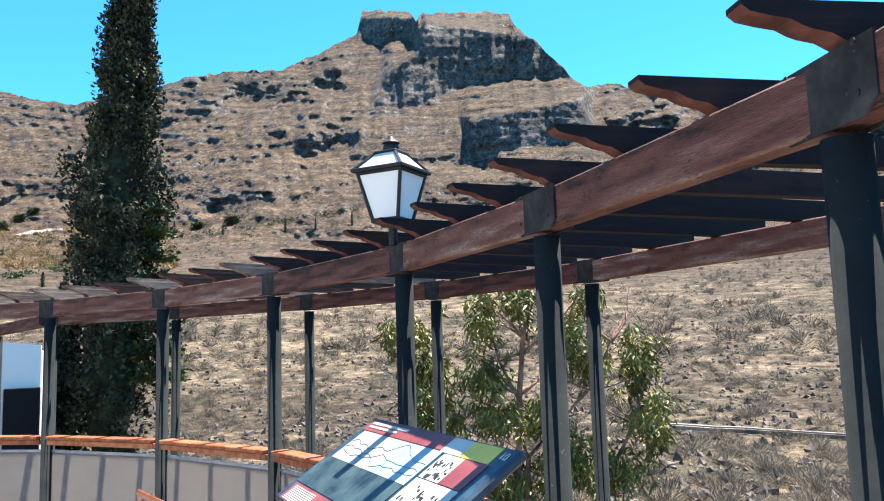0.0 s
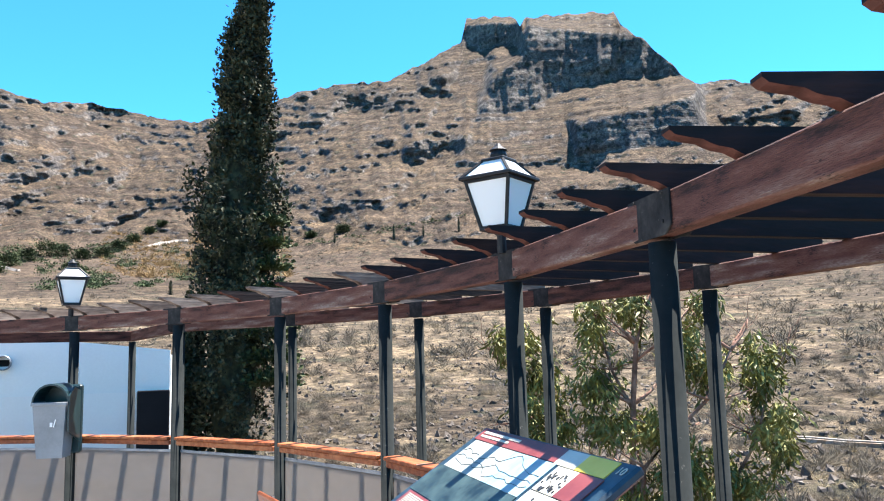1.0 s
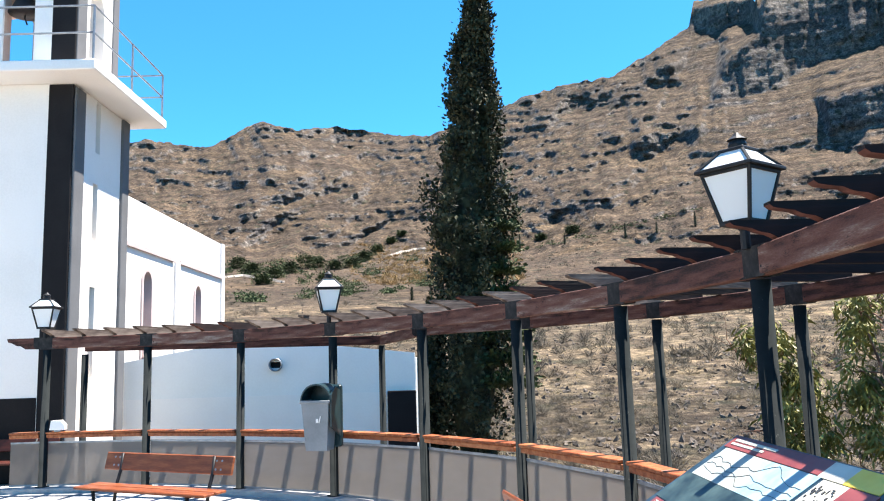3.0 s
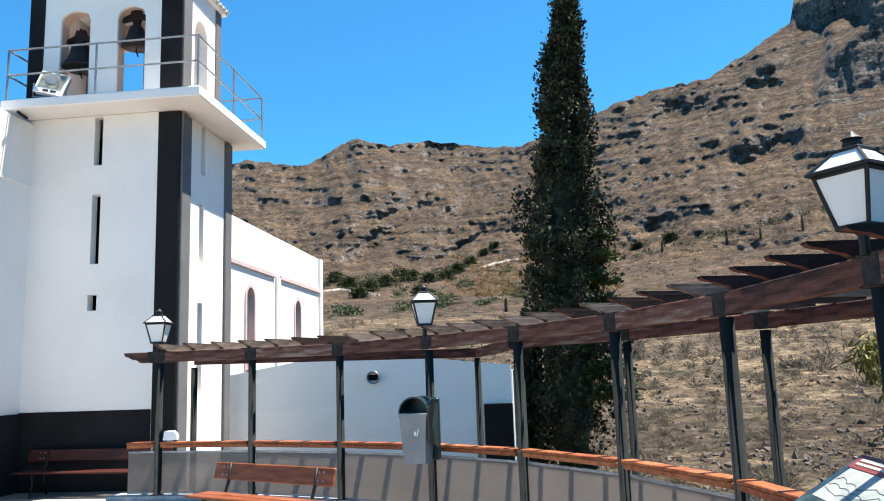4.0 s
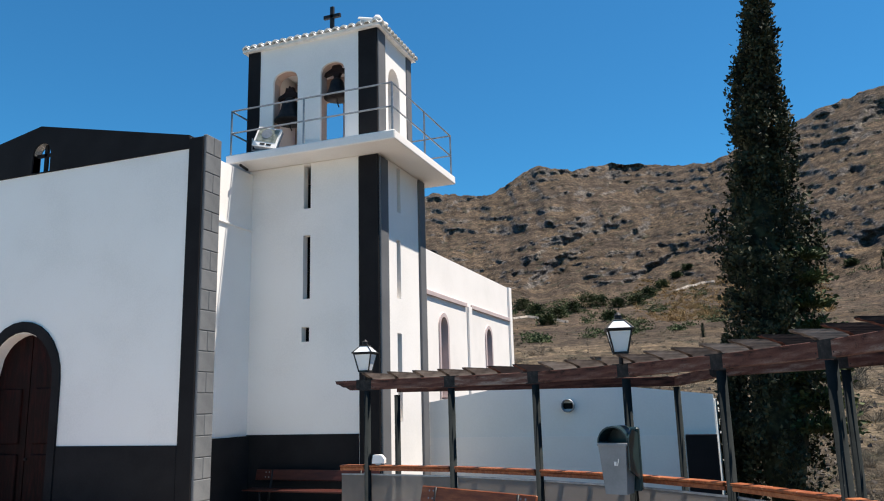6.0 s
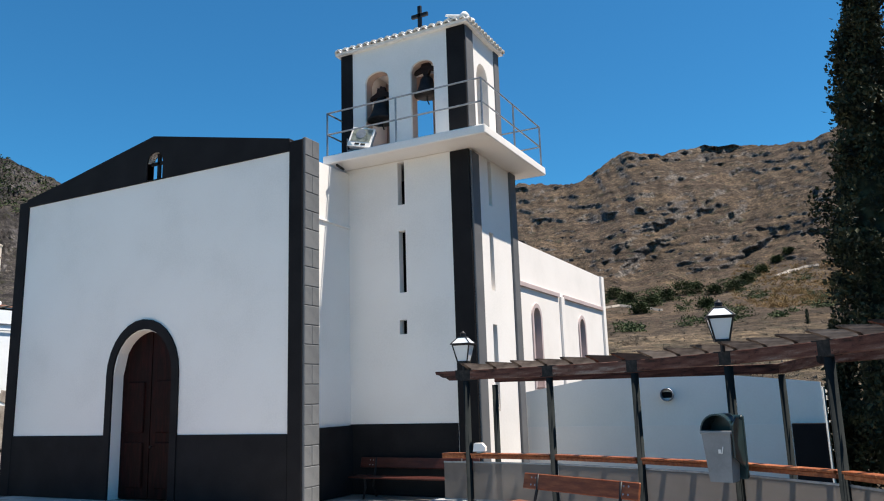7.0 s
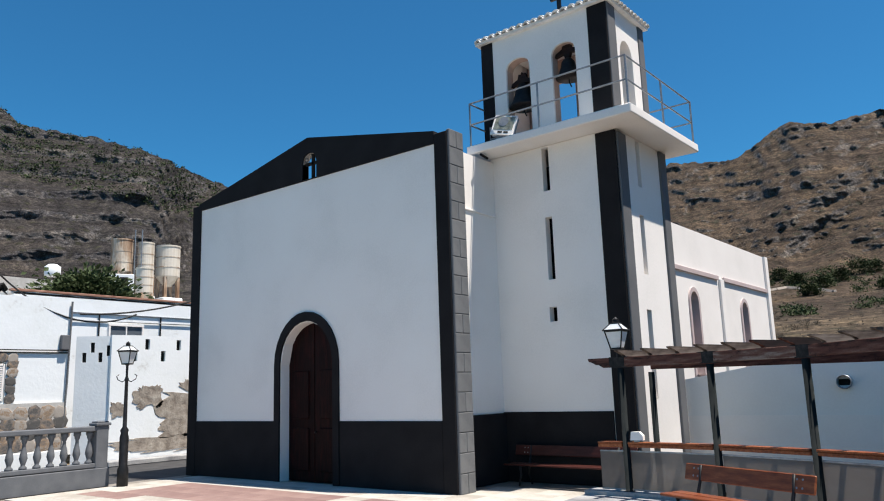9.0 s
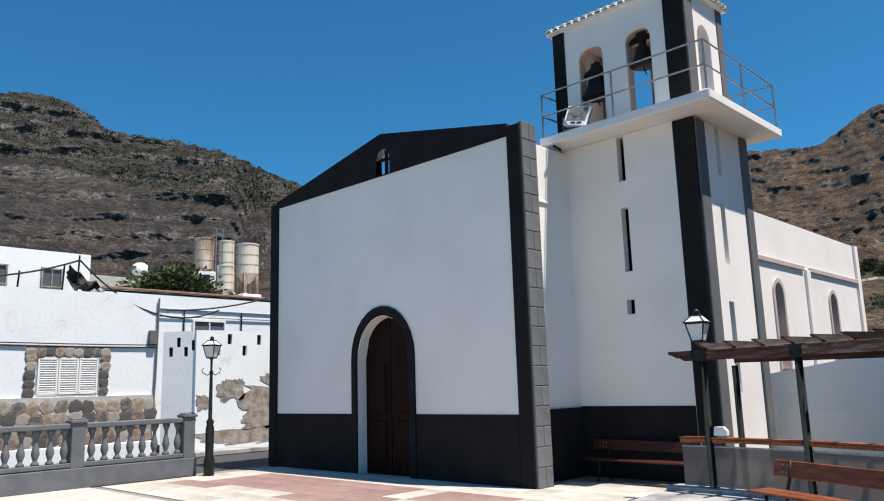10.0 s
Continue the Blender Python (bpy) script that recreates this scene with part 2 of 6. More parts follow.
def terrain_material(name, soil_stops, scree_stops, rock_stops):
    """Dry volcanic hillside: rock strata, scree and pale straw by slope and height."""
    mat = bpy.data.materials.new(name)
    mat.use_nodes = True
    nt = mat.node_tree
    n, link = nt.nodes, nt.links.new
    bsdf = n["Principled BSDF"]
    bsdf.inputs["Roughness"].default_value = 0.95
    bsdf.inputs["Specular IOR Level"].default_value = 0.1
    geo = n.new("ShaderNodeNewGeometry")

    def noise_at(scale, stretch=(1, 1, 1), detail=8.0):
        m = n.new("ShaderNodeMapping")
        m.inputs["Scale"].default_value = stretch
        link(geo.outputs["Position"], m.inputs["Vector"])
        t = n.new("ShaderNodeTexNoise")
        t.inputs["Scale"].default_value, t.inputs["Detail"].default_value = scale, detail
        t.inputs["Roughness"].default_value = 0.65
        link(m.outputs[0], t.inputs["Vector"])
        return t.outputs["Fac"]

    def ramp(fac, stops):
        r = n.new("ShaderNodeValToRGB")
        e = r.color_ramp.elements
        e[0].position, e[1].position = stops[0][0], stops[-1][0]
        e[0].color, e[1].color = (*stops[0][1], 1), (*stops[-1][1], 1)
        for p, c in stops[1:-1]:
            e.new(p).color = (*c, 1)
        link(fac, r.inputs[0])
        return r.outputs[0]

    def blend(fac, a, b):
        m = n.new("ShaderNodeMix")
        m.data_type = "RGBA"
        link(fac, m.inputs["Factor"])
        link(a, m.inputs["A"])
        link(b, m.inputs["B"])
        return m.outputs["Result"]

    soil = ramp(noise_at(0.035), list(zip((0.3, 0.5, 0.74), soil_stops)))
    scree = ramp(noise_at(0.9), list(zip((0.32, 0.5, 0.68), scree_stops)))
    low = n.new("ShaderNodeSeparateXYZ")
    link(geo.outputs["Position"], low.inputs[0])
    fall = n.new("ShaderNodeMapRange")
    fall.inputs["From Min"].default_value, fall.inputs["From Max"].default_value = 4.0, 16.0
    fall.inputs["To Min"].default_value, fall.inputs["To Max"].default_value = 0.75, 0.0
    link(low.outputs["Z"], fall.inputs["Value"])
    straw = ramp(noise_at(0.35), [(0.32, (0.075, 0.060, 0.046)), (0.5, (0.145, 0.118, 0.084)), (0.7, (0.235, 0.190, 0.125))])
    soil = blend(fall.outputs[0], soil, straw)
    soil = blend(ramp(noise_at(0.11), [(0.35, (0, 0, 0)), (0.7, (0.75, 0.75, 0.75))]), soil, scree)
    rock = ramp(noise_at(0.02, (1, 1, 9)), list(zip((0.3, 0.5, 0.72), rock_stops)))
    slope = n.new("ShaderNodeSeparateXYZ")
    link(geo.outputs["Normal"], slope.inputs[0])
    steep = n.new("ShaderNodeMath")
    steep.operation = "MULTIPLY_ADD"
    steep.inputs[1].default_value, steep.inputs[2].default_value = 0.5, 0.0
    link(noise_at(0.06), steep.inputs[0])
    flat = n.new("ShaderNodeMath")
    link(slope.outputs["Z"], flat.inputs[0])
    link(steep.outputs[0], flat.inputs[1])
    is_soil = ramp(flat.outputs[0], [(0.78, (0, 0, 0)), (1.0, (1, 1, 1))])
    colour = blend(is_soil, rock, soil)
    layers = ramp(noise_at(0.045, (0.35, 0.35, 7.0), 5.0), [(0.36, (0.55, 0.55, 0.56)), (0.5, (1, 1, 1)), (0.64, (1.30, 1.26, 1.18))])
    grain = ramp(noise_at(0.55, detail=3.0), [(0.35, (0.62, 0.61, 0.60)), (0.52, (1, 1, 1)), (0.66, (1.45, 1.4, 1.3))])
    for extra in (layers, grain):
        m = n.new("ShaderNodeMix")
        m.data_type, m.blend_type = "RGBA", "MULTIPLY"
        m.inputs["Factor"].default_value = 0.85
        link(colour, m.inputs["A"])
        link(extra, m.inputs["B"])
        colour = m.outputs["Result"]
    shrub = n.new("ShaderNodeRGB")
    shrub.outputs[0].default_value = (0.040, 0.040, 0.028, 1)
    for scale, lo, hi in ((0.16, 0.12, 0.26), (0.42, 0.14, 0.30)):
        speck = n.new("ShaderNodeTexVoronoi")
        speck.inputs["Scale"].default_value = scale
        link(geo.outputs["Position"], speck.inputs["Vector"])
        bush = ramp(speck.outputs["Distance"], [(lo, (0.85, 0.85, 0.85)), (hi, (0, 0, 0))])
        colour = blend(bush, colour, shrub.outputs[0])
    # stones and tufts: each cell has a tone of its own
    for scale, lo, hi in ((0.33, 0.62, 1.32), (2.3, 0.50, 1.60), (6.0, 0.62, 1.45)):
        cell = n.new("ShaderNodeTexVoronoi")
        cell.inputs["Scale"].default_value = scale
        link(geo.outputs["Position"], cell.inputs["Vector"])
        tone = n.new("ShaderNodeSeparateColor")
        link(cell.outputs["Color"], tone.inputs[0])
        m = n.new("ShaderNodeMix")
        m.data_type, m.blend_type = "RGBA", "MULTIPLY"
        m.inputs["Factor"].default_value = 0.8
        link(colour, m.inputs["A"])
        link(ramp(tone.outputs[0], [(0.0, (lo, lo, lo)), (0.6, (1, 1, 1)), (1.0, (hi, hi * 0.98, hi * 0.95))]), m.inputs["B"])
        colour = m.outputs["Result"]
    link(colour, bsdf.inputs["Base Color"])
    b = n.new("ShaderNodeBump")
    b.inputs["Strength"].default_value, b.inputs["Distance"].default_value = 0.9, 1.3
    link(noise_at(0.16, detail=10.0), b.inputs["Height"])
    b2 = n.new("ShaderNodeBump")
    b2.inputs["Strength"].default_value, b2.inputs["Distance"].default_value = 0.9, 0.22
    link(noise_at(3.0), b2.inputs["Height"])
    link(b.outputs[0], b2.inputs["Normal"])
    # ledges of layered rock on the mountain, none on the low slopes
    b3 = n.new("ShaderNodeBump")
    b3.inputs["Distance"].default_value = 2.2
    height = n.new("ShaderNodeSeparateXYZ")
    link(geo.outputs["Position"], height.inputs[0])
    layered = n.new("ShaderNodeMapRange")
    layered.inputs["From Min"].default_value, layered.inputs["From Max"].default_value = 14.0, 40.0
    layered.inputs["To Max"].default_value = 0.9
    link(height.outputs["Z"], layered.inputs["Value"])
    link(layered.outputs[0], b3.inputs["Strength"])
    link(noise_at(0.11, (0.35, 0.35, 2.2), 9.0), b3.inputs["Height"])
    link(b2.outputs[0], b3.inputs["Normal"])
    link(b3.outputs[0], bsdf.inputs["Normal"])
    return mat


HILL = terrain_material("volcanic_hillside", ((0.048, 0.036, 0.030), (0.073, 0.054, 0.041), (0.120, 0.085, 0.052)),
                        ((0.030, 0.025, 0.022), (0.076, 0.060, 0.048), (0.165, 0.128, 0.092)), ((0.094, 0.089, 0.092), (0.120, 0.110, 0.106), (0.152, 0.134, 0.118)))
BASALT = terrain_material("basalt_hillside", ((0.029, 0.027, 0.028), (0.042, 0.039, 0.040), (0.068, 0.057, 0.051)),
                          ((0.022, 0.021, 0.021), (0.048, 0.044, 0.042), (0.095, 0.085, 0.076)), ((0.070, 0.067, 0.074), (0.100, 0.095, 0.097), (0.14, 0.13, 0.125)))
# bench wood darkened: shade by the tower is part of this colour
SHADED_BENCH = material("shaded_bench_wood", [(0.035, 0.008, 0.006), (0.07, 0.016, 0.011)], 3, 0.5, bump=0.2, fine=14, stretch=(1, 6, 6))


# ---- mesh building ----
class Shape:
    """Collects vertices and faces for one mesh."""

    def __init__(self):
        self.v, self.f, self.weld = [], [], False

    def add(self, verts, faces, m=None):
        k = len(self.v)
        self.v.extend([tuple(m @ Vector(p)) for p in verts] if m is not None else [tuple(p) for p in verts])
        self.f.extend([tuple(i + k for i in f) for f in faces])
        return self

    def box(self, c, s, bevel=0.0, m=None):
        """A box by centre and size, with chamfered edges where bevel > 0."""
        hx, hy, hz = s[0] / 2, s[1] / 2, s[2] / 2
        if bevel <= 0:
            verts = [(c[0] + a * hx, c[1] + b * hy, c[2] + d * hz) for a in (-1, 1) for b in (-1, 1) for d in (-1, 1)]
            return self.add(verts, [(0, 1, 3, 2), (4, 6, 7, 5), (0, 4, 5, 1), (2, 3, 7, 6), (0, 2, 6, 4), (1, 5, 7, 3)], m)
        bm = bmesh.new()
        bmesh.ops.create_cube(bm, size=1.0)
        for v in bm.verts:
            v.co = Vector((v.co.x * s[0], v.co.y * s[1], v.co.z * s[2]))
        bmesh.ops.bevel(bm, geom=bm.edges[:], offset=min(bevel, 0.45 * min(s)), segments=1, affect="EDGES")
        bm.verts.index_update()
        verts = [v.co + Vector(c) for v in bm.verts]
        faces = [tuple(v.index for v in f.verts) for f in bm.faces]
        bm.free()
        return self.add(verts, faces, m)

    def lathe(self, profile, n=16, m=None, caps=True):
        """Turns (radius, height) pairs round z."""
        verts, faces = [], []
        for r, z in profile:
            verts += [(r * math.cos(2 * math.pi * i / n), r * math.sin(2 * math.pi * i / n), z) for i in range(n)]
        for j in range(len(profile) - 1):
            for i in range(n):
                a, b = j * n + i, j * n + (i + 1) % n
                faces.append((a, b, b + n, a + n))
        if caps:
            faces.append(tuple(range(n - 1, -1, -1)))
            faces.append(tuple((len(profile) - 1) * n + i for i in range(n)))
        return self.add(verts, faces, m)

    def prism(self, outline, depth, m=None):
        """An (x, z) outline, counter-clockwise seen from -y, carried from y=0 to y=depth."""
        k = len(outline)
        verts = [(x, 0, z) for x, z in outline] + [(x, depth, z) for x, z in outline]
        faces = [tuple(range(k)), tuple(range(2 * k - 1, k - 1, -1))]
        faces += [(i, i + k, (i + 1) % k + k, (i + 1) % k) for i in range(k)]
        return self.add(verts, faces, m)

    def tube(self, path, r, n=6):
        """A tube along points; r is one radius or one for each point."""
        rs = r if isinstance(r, (list, tuple)) else [r] * len(path)
        pts = [Vector(p) for p in path]
        verts, faces = [], []
        for i, p in enumerate(pts):
            d = (pts[min(i + 1, len(pts) - 1)] - pts[max(i - 1, 0)]).normalized()
            side = d.cross(Vector((0, 0, 1)) if abs(d.z) < 0.95 else Vector((1, 0, 0))).normalized()
            up = side.cross(d)
            verts += [p + rs[i] * (math.cos(2 * math.pi * j / n) * side + math.sin(2 * math.pi * j / n) * up) for j in range(n)]
        for i in range(len(pts) - 1):
            for j in range(n):
                a, b = i * n + j, i * n + (j + 1) % n
                faces.append((a, b, b + n, a + n))
        faces += [tuple(range(n - 1, -1, -1)), tuple((len(pts) - 1) * n + j for j in range(n))]
        return self.add(verts, faces)

    def mesh(self, name, mat, smooth=False):
        me = bpy.data.meshes.new(name)
        me.from_pydata(self.v, [], self.f)
        bm = bmesh.new()
        bm.from_mesh(me)
        if self.weld:
            bmesh.ops.remove_doubles(bm, verts=bm.verts[:], dist=1e-4)
            inner = [f for f in bm.faces if all(len(e.link_faces) > 2 for e in f.edges)]
            bmesh.ops.delete(bm, geom=inner, context="FACES")
        if len(bm.faces) < 60000:
            bmesh.ops.recalc_face_normals(bm, faces=bm.faces[:])
        bm.to_mesh(me)
        bm.free()
        me.materials.append(mat)
        if smooth:
            for p in me.polygons:
                p.use_smooth = True
        return me


def thing(name, label, category, at=(0, 0, 0), turn=0.0, group="", kind=""):
    ob = new(name)
    ob.matrix_basis = pose(*at, 0, 0, turn)
    return tagged(ob, label, category, group, kind)


def part(name, shape, mat, parent, label="", smooth=False, m=None):
    ob = new(name, shape if isinstance(shape, bpy.types.Mesh) else shape.mesh(name, mat, smooth))
    ob.parent = parent
    if m is not None:
        ob.matrix_basis = m
    return tagged(ob, label)


def single(name, shape, mat, label, category, group="", kind="", smooth=False):
    return tagged(new(name, shape.mesh(name, mat, smooth)), label, category, group, kind)


def arch(width, spring, top, n=14):
    """Half-round (x, z) arch points from the right spring to the left."""
    return [(width / 2 * math.cos(math.pi * i / n), spring + (top - spring) * math.sin(math.pi * i / n)) for i in range(n + 1)]


def wall_with_holes(shape, x0, x1, top, thick, holes, m, z0=0.0):
    """A wall in x and z, thick in +y. top(x) gives its height; holes are (xl, xr, zb, spring, crown), half-round where crown > spring."""
    shape.weld = True
    xs = sorted({x0, x1, *[h[0] for h in holes], *[h[1] for h in holes]})
    cols = []
    for a, b in zip(xs, xs[1:]):
        mid = (a + b) / 2
        inside = [h for h in holes if h[0] < mid < h[1]]
        k = 14 if any(h[4] > h[3] for h in inside) else max(1, int((b - a) / 1.2))
        cols += [(a + (b - a) * i / k, a + (b - a) * (i + 1) / k, inside) for i in range(k)]

    def crown(h, x):
        if h[4] <= h[3]:
            return h[3]
        u = (x - (h[0] + h[1]) / 2) / ((h[1] - h[0]) / 2)
        return h[3] + (h[4] - h[3]) * math.sqrt(max(0.0, 1 - u * u))

    for a, b, inside in cols:
        spans, la, lb = [], z0, z0
        for h in sorted(inside, key=lambda q: q[2]):
            if h[2] > z0:
                spans.append((la, lb, h[2], h[2]))
            la, lb = crown(h, a), crown(h, b)
        spans.append((la, lb, top(a), top(b)))
        for p, q, r, s in spans:
            if max(r - p, s - q) > 1e-4:
                shape.add([(a, 0, p), (b, 0, q), (b, 0, s), (a, 0, r), (a, thick, p), (b, thick, q), (b, thick, s), (a, thick, r)],
                          [(0, 1, 2, 3), (5, 4, 7, 6), (0, 4, 5, 1), (3, 2, 6, 7), (0, 3, 7, 4), (1, 5, 6, 2)], m)
    return shape


# ---- ground and mountains ----
SKYLINE = [(-100, 12), (-75, 13), (-60, 14.5), (-46, 15.6), (-42, 17.3), (-40.4, 18.0), (-37.6, 18.1), (-36.8, 18.8), (-35.1, 20.6), (-34.0, 21.8),
           (-32.6, 22.6), (-32.1, 23.7), (-29, 23.9), (-25.5, 24.0), (-24.9, 23.3), (-24.5, 23.9), (-22.8, 24.2), (-20.7, 24.05), (-20.2, 22.5), (-17.1, 21.1),
           (-14.5, 19.8), (-12.6, 19.8), (-8.1, 19.1), (-5.0, 17.9), (-0.3, 16.5), (3.2, 16.6), (7.0, 17.2), (10.2, 16.9), (12.6, 17.5), (14.0, 16.8),
           (16.4, 15.4), (20.8, 15.7), (24, 15.0), (36, 13.0), (50, 13.5), (55.2, 15.3), (59, 16.9), (62.7, 17.8), (66.3, 18.1), (68.6, 18.3),
           (70.8, 19.8), (73.4, 20.1), (78, 19.6), (90, 17), (110, 12)]


def between(table, x):
    for (a, p), (b, q) in zip(table, table[1:]):
        if a <= x <= b:
            return p + (q - p) * (x - a) / (b - a)
    return table[0][1] if x < table[0][0] else table[-1][1]


def step(a, b, x):
    u = min(1.0, max(0.0, (x - a) / (b - a)))
    return u * u * (3 - 2 * u)


def ridge_of(az):
    return between(SKYLINE, az) if -100 <= az <= 110 else 12.0


WIDE = [(a, sum(between(SKYLINE, a + d) for d in range(-14, 15)) / 29) for a in range(-100, 112, 4)]


def wide_ridge(az):
    return between(WIDE, az)


def low_of(az):
    return -14.0 + 10.0 * step(14, 52, az)


MASSIF_LEFT = [(14, -21.5), (17.3, -21.5), (20.1, -22.7), (21.1, -24.7), (23.3, -25.5), (26, -25.8)]
MASSIF_FOOT = [(-37.6, 18.5), (-36, 18.9), (-33, 19.1), (-28.4, 18.7), (-24.8, 17.4), (-21, 17.2)]
MASSIF_TOP = [(-37.6, 18.8), (-35.5, 20.8), (-33.8, 22.0), (-29.0, 22.9), (-25.5, 23.5), (-21, 23.5)]


def within(lo, hi, x, soft):
    """1 between lo and hi, falling to 0 over soft on both sides."""
    return step(lo - soft, lo + soft, x) * step(hi + soft, hi - soft, x)


def cliffs(az, el):
    """How far the rock stands upright here, 0 on scree and 1 on a cliff."""
    warp = noise.noise(Vector((az * 0.10, el * 0.22, 7.0)))
    rough = noise.fractal(Vector((az * 0.55, el * 1.1, 17.0)), 0.8, 2.1, 4)
    high = step(6.5, 9.5, el)
    face = step(54, 60, az)
    # thin beds of rock, each broken off here and there
    s = el * 1.55 + 0.05 * az + 1.5 * warp + 0.26 * rough
    k = math.floor(s)
    live = noise.noise(Vector((az * 0.22, k * 5.3, 3.0))) + 0.6 * noise.noise(Vector((az * 0.8, k * 2.7, 8.0)))
    if face > 0:
        s += (el * 0.72 + 0.02 * az + 0.35 * warp + 0.10 * rough - s) * face
        k = math.floor(s)
        live = 0.35 + noise.noise(Vector((az * 0.35, k * 5.3, 3.0))) + 0.5 * noise.noise(Vector((az * 1.3, k * 2.7, 8.0)))
    tier = s - k
    end = 0.26 + 0.26 * live
    bed = step(0.0, 0.12, tier) * (1 - step(end, end + 0.22, tier)) * step(-0.35 - 0.3 * face, 0.25, live)
    out = noise.fractal(Vector((az * 0.24 + 0.5 * warp, el * 0.95 + 0.06 * az, 21.0)), 0.75, 2.2, 5)
    knob = step(0.40, 0.80, out) * (1 - face)
    c = high * max((0.72 + 0.16 * face) * bed, 0.72 * knob)
    # the summit massif: its main wall, the lower wall, the small block and two spurs beside it
    e, h = az + 0.30 * rough, el + 0.26 * rough
    even = el + 0.08 * rough
    wall = within(-38.0, between(MASSIF_LEFT, el), e, 0.35) * within(between(MASSIF_FOOT, az), between(MASSIF_TOP, az), even, 0.25)
    lower = within(-38.0, -28.5 + 0.25 * (el - 15), e, 0.3) * within(13.9, 16.2 + 0.13 * max(0.0, -28.3 - az), even, 0.22)
    small = within(-25.2, -20.1, e, 0.3) * within(22.2, 23.8, h, 0.2)
    spurs = max(within(-19.4, -17.3, e + 0.9 * (el - 19.6), 0.4) * within(18.8, 20.4, h, 0.3), within(-20.8, -15.6, e, 0.5) * within(14.1, 15.6, h + 0.10 * (az + 18), 0.3))
    ledges = 1 - 0.16 * step(0.55, 0.72, tier) * step(1.0, 0.86, tier)
    return min(0.97, max(c, 0.95 * ledges * max(wall, lower, small), 0.85 * ledges * spurs))


def hill_column(az, steps):
    """One line of the hillside from its foot to the ridge, grown upwards by the slope of the ground."""
    low, wide, ridge = low_of(az), wide_ridge(az), ridge_of(az)
    foot = 13.0 + 18 * step(14, 50, az) + 6 * step(35, 60, az)
    shift = 0.05 * step(-36.6, -39.4, az) + 0.25 * step(-16, 4, az)
    jag = 0.22 * noise.fractal(Vector((az * 0.9, 3.1, 0)), 0.8, 2.0, 5)
    a = radians(az)
    points, grown, held, last = [], math.log(foot), 0.0, low
    for j in range(steps + 1):
        v = j / steps
        el = low + (wide - low) * v + (ridge - wide) * v ** 5 + jag * v ** 24
        c = cliffs(az, el) if el > 6 else 0.0
        # near slope, the bench with the track, then the mountain
        mount = 0.043 - 0.015 * step(50, 58, az)
        rate = 0.105 + (0.200 - 0.105) * step(-1.0, 3.0, el) + (mount - 0.200) * step(5.0, 8.5, el)
        rise_by = el - last
        grown += rise_by * rate
        held += rise_by * (0.97 * c * rate - 1.1 * held * (1 - c) ** 2)
        last = el
        up = step(2.0, 9.0, el)
        warp = noise.noise(Vector((az * 0.09, el * 0.2, 7.0)))
        big = noise.fractal(Vector(((az + 0.9 * el + 3 * warp) * 0.14, el * 0.11, 5.0)), 0.9, 2.1, 3)
        mid = noise.fractal(Vector((az * 0.42, el * 0.60 + 0.8 * warp, 9.0)), 0.75, 2.1, 5)
        small = noise.fractal(Vector((az * 2.0, el * 3.0 + warp, 2.0)), 0.7, 2.1, 3)
        rill = 1 - 2 * abs(noise.fractal(Vector(((az - 0.5 * el + warp) * 0.95, el * 0.30, 41.0)), 0.8, 2.1, 3))
        calm = 1 - 0.8 * within(-38.5, -20.0, az, 1.5) * step(12.5, 14.5, el) - 0.6 * step(48, 58, az)
        spur = 1 - 2 * abs(noise.noise(Vector(((az + 0.9 * el + 2 * warp) * 0.23, el * 0.07, 31.0))))
        r = math.exp(grown - held + shift * up + up * calm * (0.055 * big + 0.016 * mid + 0.030 * spur + 0.004 * rill) + 0.0050 * up * calm * small + 0.0035 * (1 - up) * small)
        points.append((-r * math.sin(a), r * math.cos(a), 2.0 + r * math.tan(radians(el))))
    return points


HILL_STEPS = 360
FIRST_AZ, STEP_AZ = -98.0, 0.16
HILL_COLUMNS = [hill_column(FIRST_AZ + STEP_AZ * i, HILL_STEPS) for i in range(1282)]


def hill_point(az, v):
    """A point of the hillside: az in degrees to the left of +y, v from 0 at the foot to 1 on the ridge."""
    i = min(len(HILL_COLUMNS) - 1, max(0, round((az - FIRST_AZ) / STEP_AZ)))
    return HILL_COLUMNS[i][min(HILL_STEPS, max(0, round(v * HILL_STEPS)))]


def hill_at(az, el):
    """The hillside where it stands el degrees over the square."""
    return hill_point(az, (el - low_of(az)) / (wide_ridge(az) - low_of(az)))


def build_hills():
    n = len(HILL_COLUMNS)
    verts = [col[j] for j in range(HILL_STEPS + 1) for col in HILL_COLUMNS]
    # the far side of each ridge falls away
    verts += [(x * 1.35, y * 1.35, z * 0.55) for x, y, z in verts[-n:]]
    faces = [(j * n + i + 1, j * n + i, (j + 1) * n + i, (j + 1) * n + i + 1) for j in range(HILL_STEPS + 1) for i in range(n - 1)]
    me = bpy.data.meshes.new("mountain")
    me.from_pydata(verts, [], faces)
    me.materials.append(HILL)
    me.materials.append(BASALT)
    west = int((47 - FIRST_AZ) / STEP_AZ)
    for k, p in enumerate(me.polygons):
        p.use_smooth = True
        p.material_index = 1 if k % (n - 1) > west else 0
    return tagged(new("mountain", me), "dry brown volcanic mountainside with dark cliff bands and a craggy summit", "mountain", kind="structure")


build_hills()

